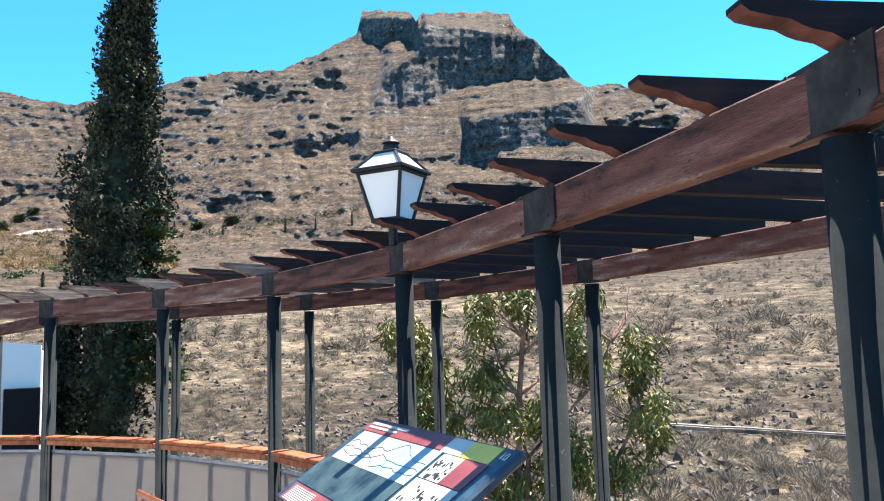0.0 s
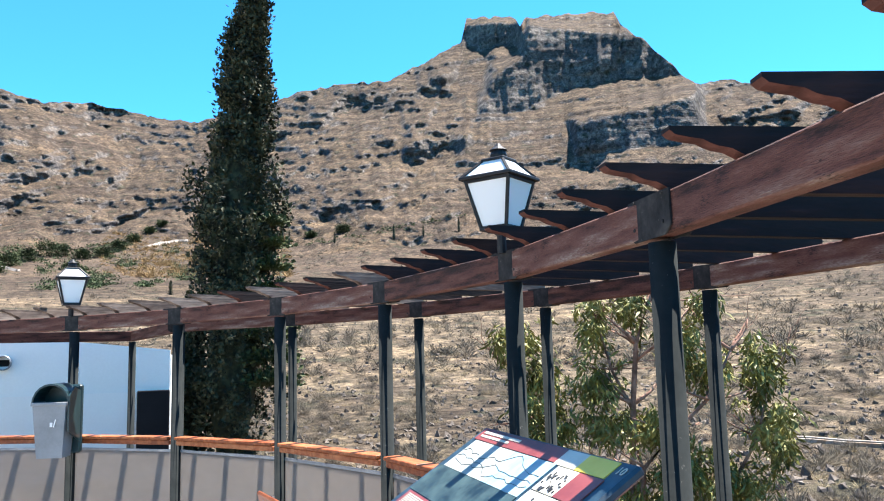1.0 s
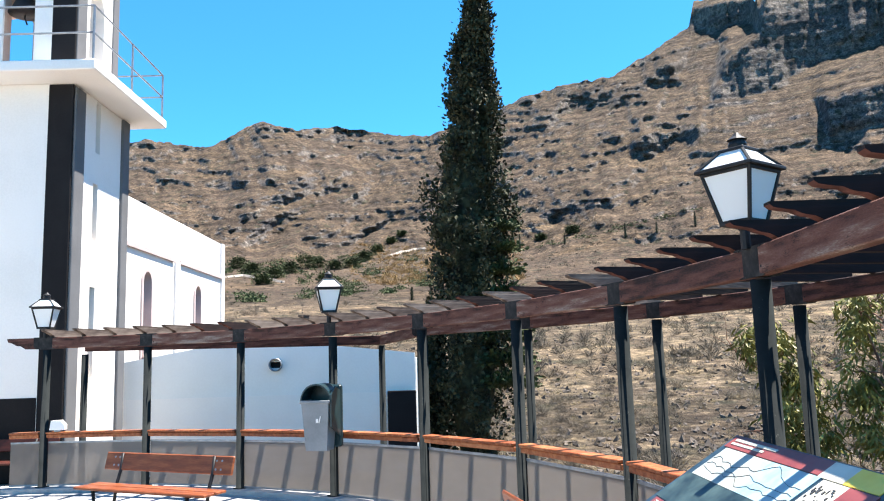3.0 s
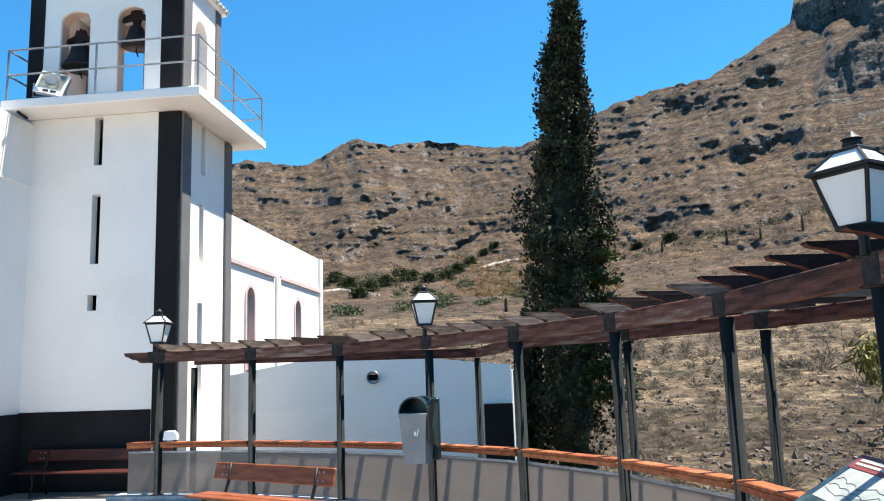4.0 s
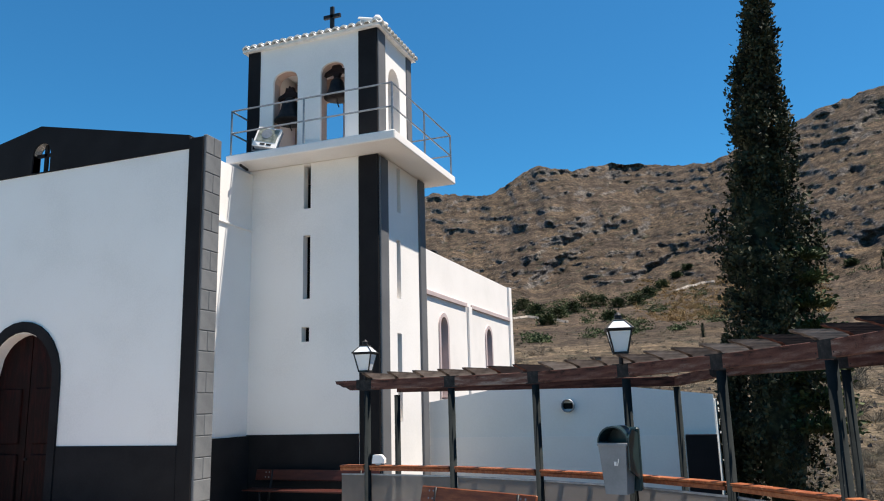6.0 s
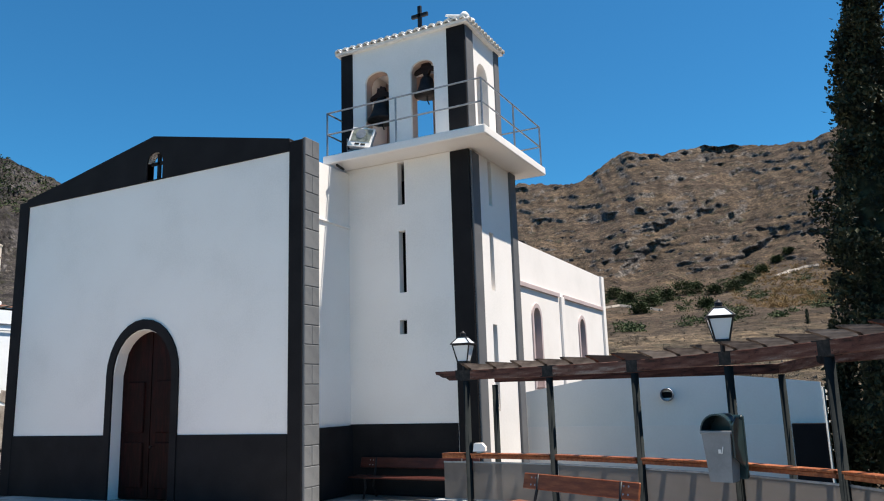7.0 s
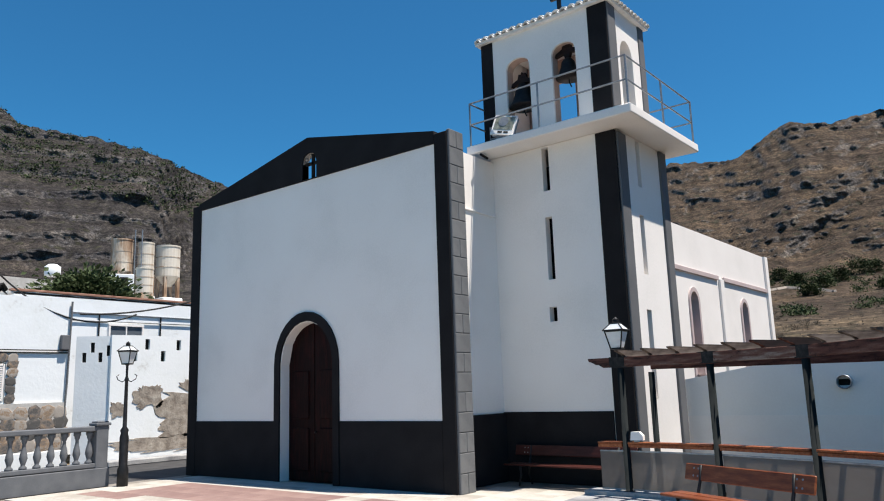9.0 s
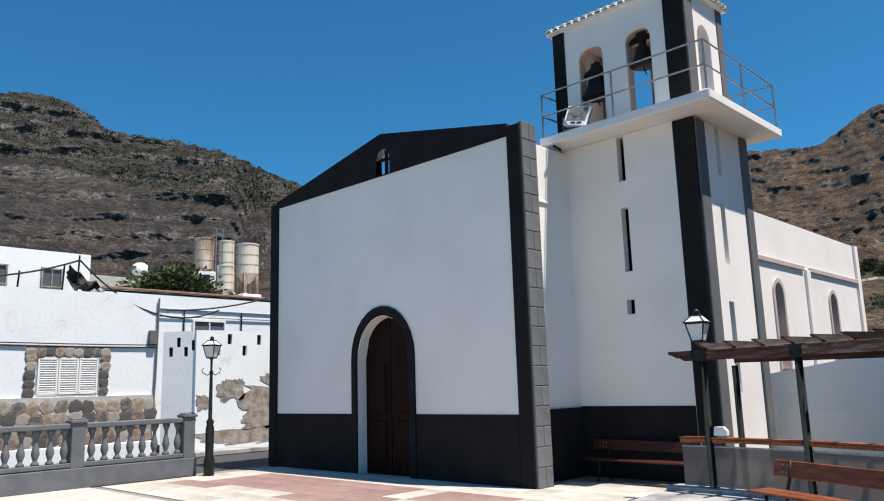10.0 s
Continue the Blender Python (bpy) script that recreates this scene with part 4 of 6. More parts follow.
# ---- pergola ----
INNER = [-30.0, -18.5, -7.5, 4.3, 17.8, 30.0, 42.0, 53.6, 65.5, 77.0, 88.6]


def inner_r(theta):
    """The ring opens out at its near end."""
    return RING + 0.158 * step(-7.5, -18.5, theta) + 0.12 * step(-18.5, -30.0, theta)


BEAM_LOW, BEAM_H = 2.33, 0.17
pergola = thing("pergola", "curved timber pergola on dark steel posts along the terrace railing", "pergola")


def post_at(x, y, z0, z1):
    s = Shape().lathe([(0.10, 0.0), (0.10, 0.014), (0.058, 0.016), (0.058, z1 - z0)], 18)
    part("post", s, STEEL, pergola, "round dark grey steel post", True, Matrix.Translation((x, y, z0)))


def beam_between(p, q, z0, z1):
    """A straight beam from p to q with its underside at z0, z1."""
    d = Vector((q[0] - p[0], q[1] - p[1], z1 - z0))
    s = Shape().box((0, 0, 0), (d.length - 0.012, 0.09, BEAM_H), 0.008)
    m = Matrix.Translation(((p[0] + q[0]) / 2, (p[1] + q[1]) / 2, (z0 + z1) / 2 + BEAM_H / 2)) @ pose(0, 0, 0, 0, -math.degrees(math.asin(d.z / d.length)), math.degrees(math.atan2(d.y, d.x)))
    part("beam", s, BEAM_WOOD, pergola, "red-brown weathered timber beam", False, m)


BOLT = Shape().lathe([(0.009, 0), (0.009, 0.122)], 6).mesh("bolt", PLATE)


def bracket_at(x, y, z, turn):
    w, h = 0.19, 0.178
    outline = [(-w, h), (-w, 0.03), (-w + 0.05, -0.006), (w - 0.05, -0.006), (w, 0.03), (w, h)]
    front = None
    for y0 in (-0.056, 0.048):
        plate = Shape().prism(outline, 0.008, Matrix.Translation((0, y0, 0)))
        front = part("bracket", plate, PLATE, pergola, "bolted dark steel bracket plate", False, pose(x, y, z, 0, 0, turn))
    for u, v in ((-0.13, 0.17), (-0.13, 0.05), (0.13, 0.17), (0.13, 0.05)):
        part("bolt", BOLT, None, front, m=Matrix.Translation((u, 0.061, v)) @ pose(0, 0, 0, 90))


for a in INNER:
    x, y, _ = ring(a, inner_r(a))
    post_at(x, y, 0.23 if a > -40 else 0, BEAM_LOW + rise(a) - 0.02)
    bracket_at(x, y, BEAM_LOW + rise(a), a + 90)
for a, b in zip(INNER, INNER[1:]):
    beam_between(ring(a, inner_r(a)), ring(b, inner_r(b)), BEAM_LOW + rise(a), BEAM_LOW + rise(b))
# carved end of the last beam
x, y, _ = ring(88.6, RING)
tip = Shape().prism([(0, 0), (0.32, 0.0), (0.40, 0.05), (0.46, 0.055), (0.54, 0.10), (0.60, 0.115), (0.62, BEAM_H), (0, BEAM_H)], 0.09, Matrix.Translation((0, -0.045, 0)))
part("beam_end", tip, BEAM_WOOD, pergola, "carved beam end", False, pose(x, y, BEAM_LOW, 0, 0, 178))
OUT_POSTS = [-30.8, -20.5, -8.6, 7.0, 18.6, 29.8, 42.2, 53.4]
CORNER, WEST = (-0.98, 14.3), (-6.25, 14.0)
for a in OUT_POSTS:
    x, y, _ = ring(a, OUTER)
    post_at(x, y, -2.0, BEAM_LOW + rise(a) - 0.02)
    bracket_at(x, y, BEAM_LOW + rise(a), a + 90)
for a, b in zip(OUT_POSTS, OUT_POSTS[1:]):
    beam_between(ring(a, OUTER), ring(b, OUTER), BEAM_LOW + rise(a), BEAM_LOW + rise(b))
beam_between(ring(53.4, OUTER), CORNER, BEAM_LOW + rise(53.4), 2.26)
beam_between(CORNER, WEST, 2.26, 2.30)
for x, y in (CORNER, WEST):
    post_at(x, y, -1.0, 2.25)


def rafter(theta, r1):
    """A rafter with a carved nose, radial, from inside the ring to the outer beam."""
    r0, top, bot = inner_r(theta) - 0.285, 0.12, 0.0
    n = r1 + 0.3 - r0
    nose = [(0.0, top), (0.0, 0.106), (0.02, 0.090), (0.07, 0.080), (0.12, 0.073), (0.15, 0.058), (0.175, 0.050), (0.22, 0.042), (0.26, 0.022), (0.285, 0.0)]
    outline = nose + [(n, bot), (n, top)]
    m = pose(*ring(theta, r0, BEAM_LOW + BEAM_H + 0.002 + rise(theta)), 0, 0, theta) @ Matrix.Translation((0, -0.035, 0))
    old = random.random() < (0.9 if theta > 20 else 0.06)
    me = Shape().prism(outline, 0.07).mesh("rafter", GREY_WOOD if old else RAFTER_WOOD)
    # dark rafters: light bounced off the square is coloured into the nose underside
    me.materials.append(GREY_WOOD if old else LIT_NOSE_WOOD)
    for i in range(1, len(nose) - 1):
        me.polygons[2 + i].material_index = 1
    part("rafter", me, None, pergola, "grey weathered rafter" if old else "dark stained rafter with a carved nose coloured as lit from below", False, m)


t = -33.0
while t < 91:
    reach = OUTER if t < 54 else min(11.5, (14.2 - CY) / math.sin(radians(t)))
    rafter(t, reach)
    t += 3.56

# ---- railing between the posts ----
railing = thing("railing", "orange-brown wooden handrail over grey perforated metal panels", "railing")
MESH = bpy.data.materials.new("perforated_metal")
MESH.use_nodes = True
mt = MESH.node_tree
holes = mt.nodes.new("ShaderNodeBsdfTransparent")
thin = mt.nodes.new("ShaderNodeBsdfTranslucent")
thin.inputs["Color"].default_value = (0.32, 0.29, 0.265, 1)
sheer = mt.nodes.new("ShaderNodeMixShader")
sheer.inputs[0].default_value = 0.55
mixer = mt.nodes.new("ShaderNodeMixShader")
mixer.inputs[0].default_value = 0.22
mt.nodes["Principled BSDF"].inputs["Base Color"].default_value = (0.27, 0.25, 0.235, 1)
mt.nodes["Principled BSDF"].inputs["Roughness"].default_value = 0.6
weave = mt.nodes.new("ShaderNodeTexNoise")
weave.inputs["Scale"].default_value = 5
tint = mt.nodes.new("ShaderNodeValToRGB")
tint.color_ramp.elements[0].color, tint.color_ramp.elements[1].color = (0.16, 0.145, 0.133, 1), (0.28, 0.255, 0.235, 1)
mt.links.new(weave.outputs["Fac"], tint.inputs[0])
mt.links.new(tint.outputs[0], mt.nodes["Principled BSDF"].inputs["Base Color"])
mt.links.new(mt.nodes["Principled BSDF"].outputs[0], sheer.inputs[1])
mt.links.new(thin.outputs[0], sheer.inputs[2])
mt.links.new(sheer.outputs[0], mixer.inputs[1])
mt.links.new(holes.outputs[0], mixer.inputs[2])
mt.links.new(mixer.outputs[0], mt.nodes["Material Output"].inputs["Surface"])
for a, b in zip(INNER, INNER[1:] + [92.6]):
    if b == 92.6:
        a = 88.6
    p, q = Vector(ring(a, inner_r(a))), Vector(ring(b, inner_r(b)))
    d = q - p
    turn = math.degrees(math.atan2(d.y, d.x))
    lift = (rise(a) + rise(b)) / 2
    pitch = -math.degrees(math.atan2(rise(b) - rise(a), d.length))
    mid = (p + q) / 2
    m = pose(mid.x, mid.y, 0, 0, pitch, turn)
    n = d.length - 0.12
    k = 3 if n > 1.2 else 1
    for i in range(k):
        c = -n / 2 + n * (i + 0.5) / k
        part("handrail_board", Shape().box((c, -0.01, 1.045 + lift), (n / k - 0.006, 0.15, 0.032), 0.006), RAIL_WOOD, railing, "orange stained top board", False, m)
    part("handrail_beam", Shape().box((0, -0.01, 0.998 + lift), (n, 0.10, 0.055), 0.008), RAIL_WOOD, railing, "", False, m)
    part("metal_panel", Shape().box((0, -0.03, 0.58 + lift * 0.5), (n, 0.008, 0.62 + lift)), MESH, railing, "grey-brown perforated metal panel", False, m)
    part("panel_frame", Shape().box((0, -0.03, 0.90 + lift), (n, 0.025, 0.025)), GALV, railing, "", False, m)
    part("panel_frame", Shape().box((0, -0.03, 0.265), (n, 0.025, 0.025)), GALV, railing, "", False, m)


# ---- lanterns ----
def lantern(x, y, z, turn, label):
    l = thing("lantern", label, "lantern", (x, y, z), turn, "lanterns on the pergola")
    b, t, h, e = 0.092, 0.158, 0.285, 0.188
    for i in range(4):
        q = pose(0, 0, 0, 0, 0, 90 * i)
        pane = Shape().add([(-b + .012, -b, 0.03), (b - .012, -b, 0.03), (t - .015, -t, 0.03 + h), (-t + .015, -t, 0.03 + h),
                            (-b + .012, -b + .006, 0.03), (b - .012, -b + .006, 0.03), (t - .015, -t + .006, 0.03 + h), (-t + .015, -t + .006, 0.03 + h)],
                           [(0, 1, 2, 3), (7, 6, 5, 4), (0, 4, 5, 1), (1, 5, 6, 2), (2, 6, 7, 3), (3, 7, 4, 0)], q)
        part("pane", pane, GLASS_MILK, l, "frosted white pane")
        part("rib", Shape().tube([q @ Vector((-b, -b, 0.02)), q @ Vector((-t, -t, 0.04 + h))], 0.013, 5), IRON, l)
        part("rib", Shape().tube([q @ Vector((-e + .01, -e + .01, h + .055)), q @ Vector((-0.075, -0.075, h + .165))], 0.011, 5), IRON, l)
        top = Shape().add([(-e + .02, -e + .02, h + .06), (e - .02, -e + .02, h + .06), (0.075, -0.075, h + .165), (-0.075, -0.075, h + .165)], [(0, 1, 2, 3)], q)
        top.add([(-e + .02, -e + .026, h + .055), (e - .02, -e + .026, h + .055), (0.075, -0.069, h + .158), (-0.075, -0.069, h + .158)], [(3, 2, 1, 0)], q)
        part("roof_pane", top, GLASS_MILK, l, "pale sloping roof pane")
    frame_top = Shape()
    for i in range(4):
        frame_top.box((0, -e + 0.012, h + 0.05), (2 * e, 0.03, 0.022), 0.004, pose(0, 0, 0, 0, 0, 90 * i))
        frame_top.box((0, -t, h + 0.03), (2 * t, 0.02, 0.022), 0.004, pose(0, 0, 0, 0, 0, 90 * i))
    part("roof_frame", frame_top, IRON, l, "black iron eaves")
    cap = Shape().box((0, 0, h + 0.172), (0.17, 0.17, 0.02), 0.005).lathe([(0.05, h + .18), (0.055, h + .21), (0.045, h + .235), (0.06, h + .24), (0.03, h + .262), (0.012, h + .285)], 12)
    part("cap", cap, IRON, l, "black chimney cap")
    foot = Shape().box((0, 0, 0.015), (2 * b + .02, 2 * b + .02, 0.03), 0.005).lathe([(0.03, -0.14), (0.03, -0.03), (0.06, 0.0)], 10)
    part("foot", foot, IRON, l)
    return l


for a, turn in ((4.3, 36), (53.6, 12), (88.6, 6)):
    x, y, _ = ring(a, RING - 0.07)
    lantern(x, y, 2.635 + rise(a), turn, "black iron lantern with frosted panes on a pergola post")

# ---- litter bin on a post ----
bin_ob = thing("litter_bin", "grey plastic litter bin with dark green hood strapped to a post", "litter bin", (-1.53, 10.30, 0.88), -16)
body = Shape()
lo, hi = (0.145, 0.11), (0.19, 0.155)
body.add([(sx * w, sy * d, z) for (w, d), z in ((lo, 0.0), (hi, 0.62)) for sx, sy in ((-1, -1), (1, -1), (1, 1), (-1, 1))],
         [(3, 2, 1, 0), (0, 1, 5, 4), (1, 2, 6, 5), (2, 3, 7, 6), (3, 0, 4, 7)])
body.add([(sx * (hi[0] - .012), sy * (hi[1] - .012), 0.62) for sx, sy in ((-1, -1), (1, -1), (1, 1), (-1, 1))] + [(sx * .13, sy * .10, 0.05) for sx, sy in ((-1, -1), (1, -1), (1, 1), (-1, 1))],
         [(0, 4, 5, 1), (1, 5, 6, 2), (2, 6, 7, 3), (3, 7, 4, 0), (4, 7, 6, 5)])
part("body", body, BIN_GREY, bin_ob, "pale grey tapered bin body")
part("rim", Shape().box((0, -0.158, 0.615), (0.40, 0.02, 0.04), 0.006).box((0.196, 0, 0.615), (0.02, 0.33, 0.04), 0.006).box((-0.196, 0, 0.615), (0.02, 0.33, 0.04), 0.006), BIN_GREY, bin_ob)
hood = Shape()
prof = [(0.215 * math.cos(math.pi * i / 10), 0.62 + 0.225 * math.sin(math.pi * i / 10)) for i in range(11)]
inn = [(0.198 * math.cos(math.pi * i / 10), 0.62 + 0.205 * math.sin(math.pi * i / 10)) for i in range(11)]
hood.prism(prof + inn[::-1], 0.34, Matrix.Translation((0, -0.13, 0)))
hood.box((0, 0.17, 0.66), (0.40, 0.03, 0.28), 0.01)
part("hood", hood, BIN_GREEN, bin_ob, "dark green rounded hood")
part("side_cheek", Shape().prism([(-0.13, 0.30), (0.17, 0.16), (0.20, 0.74), (0.0, 0.80), (-0.13, 0.70)], 0.02, Matrix.Translation((0.222, 0, 0)) @ pose(0, 0, 0, 0, 0, 90)), BIN_GREEN, bin_ob, "dark green side of the holder")
part("back_plate", Shape().box((0.06, 0.20, 0.42), (0.34, 0.08, 0.80), 0.02), BIN_GREEN, bin_ob, "dark green holder")
part("emblem", Shape().box((-0.03, -0.150, 0.40), (0.012, 0.006, 0.09), 0, pose(0, 0, 0, 0, 14)).box((0.03, -0.150, 0.38), (0.03, 0.006, 0.05)), WHITE, bin_ob, "small white emblem")


# ---- benches ----
def bench(theta, r, z, turn, length, label, wood=None):
    """Backrest towards -y of the bench, seat on the +y side."""
    wood = wood or BENCH_WOOD
    x, y, _ = ring(theta, r) if theta is not None else (*r, 0)
    b = thing("bench", label, "bench", (x, y, z), turn, "terrace benches")
    for i in range(2):
        part("seat_board", Shape().box((0, 0.16 + 0.2 * i, 0.43), (length, 0.18, 0.035), 0.01), wood, b)
    back = pose(0, -0.02, 0.60, 14)
    part("backrest", Shape().box((0, 0, 0.10), (length, 0.035, 0.22), 0.012, back), wood, b, "broad varnished back board")
    for sx in (-1, 1):
        leg = Shape()
        leg.tube([(sx * length * 0.36, 0.46, 0.0), (sx * length * 0.36, 0.38, 0.22), (sx * length * 0.36, 0.40, 0.41)], 0.022, 6)
        leg.tube([(sx * length * 0.36, -0.02, 0.0), (sx * length * 0.36, 0.08, 0.22), (sx * length * 0.36, 0.05, 0.42), (sx * length * 0.36, -0.015, 0.60), (sx * length * 0.36, -0.05, 0.80)], 0.022, 6)
        leg.tube([(sx * length * 0.36, 0.03, 0.40), (sx * length * 0.36, 0.42, 0.40)], 0.018, 6)
        part("leg", leg, IRON, b, "curved black iron leg", True)
        for dx in (-0.04, 0.04):
            for dz in (0.05, 0.15):
                part("bolt", Shape().lathe([(0.014, 0), (0.014, 0.05), (0.006, 0.056)], 8, pose(0, -0.02, 0.60, 14) @ pose(sx * length * 0.40 + dx, 0.02, dz, 90)), GALV, b)
    return b


bench(63.6, 6.48, 0.13, 63.6 + 90, 2.1, "orange-brown varnished wooden bench on iron legs facing the square")
bench(11.5, 7.15, 0.17, 11.5 - 90, 1.95, "orange-brown varnished wooden bench facing the railing")
# this bench is coloured darker than the others to look shaded
bench(None, (-8.15, 14.1), 0.0, 178, 2.9, "wooden bench with the tower's shade put into its dark red", SHADED_BENCH)

# ---- information board ----
board = thing("information_board", "slanted panorama information board with coloured fields", "information board", (1.50, 3.45, 1.60), 90)
# local: x along the top edge towards +y of the place, -y down the slope
BW, BD = 1.49, 0.66


def field(name, x0, x1, y0, y1, mat, label="", h=0.003):
    """A printed field, x from the left end and y from the top edge, as shares of the board."""
    cx, cy = BW / 2 - (x0 + x1) / 2 * BW, (y0 + y1) / 2 * BD
    part(name, Shape().box((cx, cy, h), ((x1 - x0) * BW, (y1 - y0) * BD, 0.004), 0, BOARD_M), mat, board, label)


BOARD_M = pose(0, 0, 0, -32)
PRINT = {}
for key, lo_c, hi_c in (("navy", (0.008, 0.02, 0.035), (0.03, 0.07, 0.10)), ("red", (0.16, 0.035, 0.035), (0.24, 0.06, 0.055)), ("pale", (0.26, 0.30, 0.29), (0.42, 0.44, 0.40)),
                        ("blue", (0.20, 0.36, 0.42), (0.36, 0.46, 0.48)), ("yellow", (0.74, 0.50, 0.05), (0.82, 0.60, 0.10)), ("cream", (0.46, 0.45, 0.38), (0.58, 0.56, 0.48)),
                        ("ink", (0.02, 0.02, 0.02), (0.05, 0.05, 0.05)), ("teal", (0.008, 0.02, 0.026), (0.05, 0.085, 0.085))):
    PRINT[key] = material("print_" + key, [lo_c, hi_c], 7, 0.38, bump=0.02, fine=30, specular=0.5)
part("panel", Shape().box((0, BD / 2, -0.022), (BW, BD, 0.045), 0.012, BOARD_M), PRINT["navy"], board, "dark blue laminate panel")
field("title_band", 0.03, 0.66, 0.03, 0.16, PRINT["red"], "dark red title band")
field("picture", 0.06, 0.40, 0.17, 0.495, PRINT["pale"], "pale panorama drawing")
field("picture", 0.40, 0.68, 0.17, 0.495, PRINT["blue"], "light blue panorama drawing")
field("picture", 0.03, 0.68, 0.50, 0.80, PRINT["teal"], "dark landscape picture")
field("yellow_field", 0.78, 0.93, 0.03, 0.17, PRINT["yellow"], "yellow field")
field("cream_field", 0.66, 0.78, 0.03, 0.17, PRINT["cream"])
field("sketch", 0.70, 0.82, 0.18, 0.40, PRINT["cream"], "ink sketch of houses")
field("red_field", 0.82, 0.94, 0.18, 0.40, PRINT["red"])
field("sketch", 0.70, 0.94, 0.41, 0.70, PRINT["cream"], "ink sketch")
field("text_field", 0.05, 0.62, 0.81, 0.98, PRINT["red"], "dark red text field")
for i in range(9):
    field("text_bar", 0.08 + 0.0, 0.30, 0.835 + 0.016 * i, 0.842 + 0.016 * i, PRINT["cream"], h=0.0062)
field("text_bar", 0.06, 0.36, 0.06, 0.085, PRINT["cream"], h=0.0062)
field("text_bar", 0.06, 0.30, 0.105, 0.125, PRINT["cream"], h=0.0062)
rb = random.Random(5)
for k in range(3):
    ridge_line = []
    for i in range(22):
        u = 0.07 + 0.60 * i / 21
        ridge_line.append((u, 0.30 + 0.06 * k + 0.07 * noise.noise(Vector((u * 14, k * 3.1, 0))) - (0.10 * math.exp(-((u - 0.47) / 0.07) ** 2) if k == 0 else 0)))
    line = Shape()
    line.tube([BOARD_M @ Vector((BW / 2 - u * BW, v * BD, 0.006)) for u, v in ridge_line], 0.0013, 4)
    part("drawn_ridge", line, PRINT["ink"], board)
for i in range(64):
    u, v = 0.71 + 0.10 * rb.random(), 0.22 + 0.15 * rb.random()
    if i > 24:
        u, v = 0.72 + 0.2 * rb.random(), 0.45 + 0.22 * rb.random()
    field("ink_stroke", u, u + 0.003 + 0.008 * rb.random(), v, v + 0.008 + 0.03 * rb.random(), PRINT["ink"], h=0.0062)
number = bpy.data.curves.new("number", "FONT")
number.body, number.size, number.extrude = "10", 0.055, 0.001
number.materials.append(PRINT["cream"])
num = new("number", number)
num.parent = board
num.matrix_basis = BOARD_M @ Matrix.Translation((BW / 2 - 0.945 * BW, 0.075, 0.004)) @ pose(0, 0, 0, 0, 0, 180)
tagged(num, "white number 10")
for sx in (-1, 1):
    part("leg", Shape().tube([(sx * 0.5, 0.10, -0.10), (sx * 0.5, 0.12, -1.44)], 0.035, 10), STEEL, board, "round steel leg", True)


# ---- trees ----
def leaf_cloud(name, points, mat, size, parent, droop=0.0, seed=1, slim=0.28, label="", kinked=True):
    """Many small leaves as one mesh: for each point a slim two-faced blade."""
    rnd = np.random.RandomState(seed)
    n = len(points)
    p = np.array(points)
    d = rnd.normal(size=(n, 3))
    d[:, 2] = d[:, 2] * 0.6 + droop
    d /= np.linalg.norm(d, axis=1)[:, None]
    side = np.cross(d, rnd.normal(size=(n, 3)))
    side /= np.linalg.norm(side, axis=1)[:, None]
    length = (size * (0.6 + 0.8 * rnd.rand(n)))[:, None]
    w = length * slim
    bend = np.cross(d, side) * length * 0.12
    v = np.concatenate([p, p + d * length * 0.5 + side * w + bend, p + d * length, p + d * length * 0.5 - side * w + bend])
    i = np.arange(n)
    faces = np.stack([i, i + n, i + 2 * n, i + 3 * n], 1)
    me = bpy.data.meshes.new(name)
    me.from_pydata(v.tolist(), [], faces.tolist())
    me.materials.append(mat)
    ob = new(name, me)
    ob.parent = parent
    return tagged(ob, label)


def bush_cloud(name, label, places, mat, leaf, per, seed):
    rnd = np.random.RandomState(seed)
    pts = []
    for x, y, z, s in places:
        k = max(5, int(per * min(1.0, s)))
        o = rnd.normal(size=(k, 3)) * np.array([0.34, 0.34, 0.22]) * s
        for a, b, c in o:
            pts.append((x + a, y + b, z + abs(c)))
    ob = leaf_cloud(name, pts, mat, leaf, None, droop=0.4, seed=seed, slim=0.35)
    return tagged(ob, label, "bushes", kind="stuff")


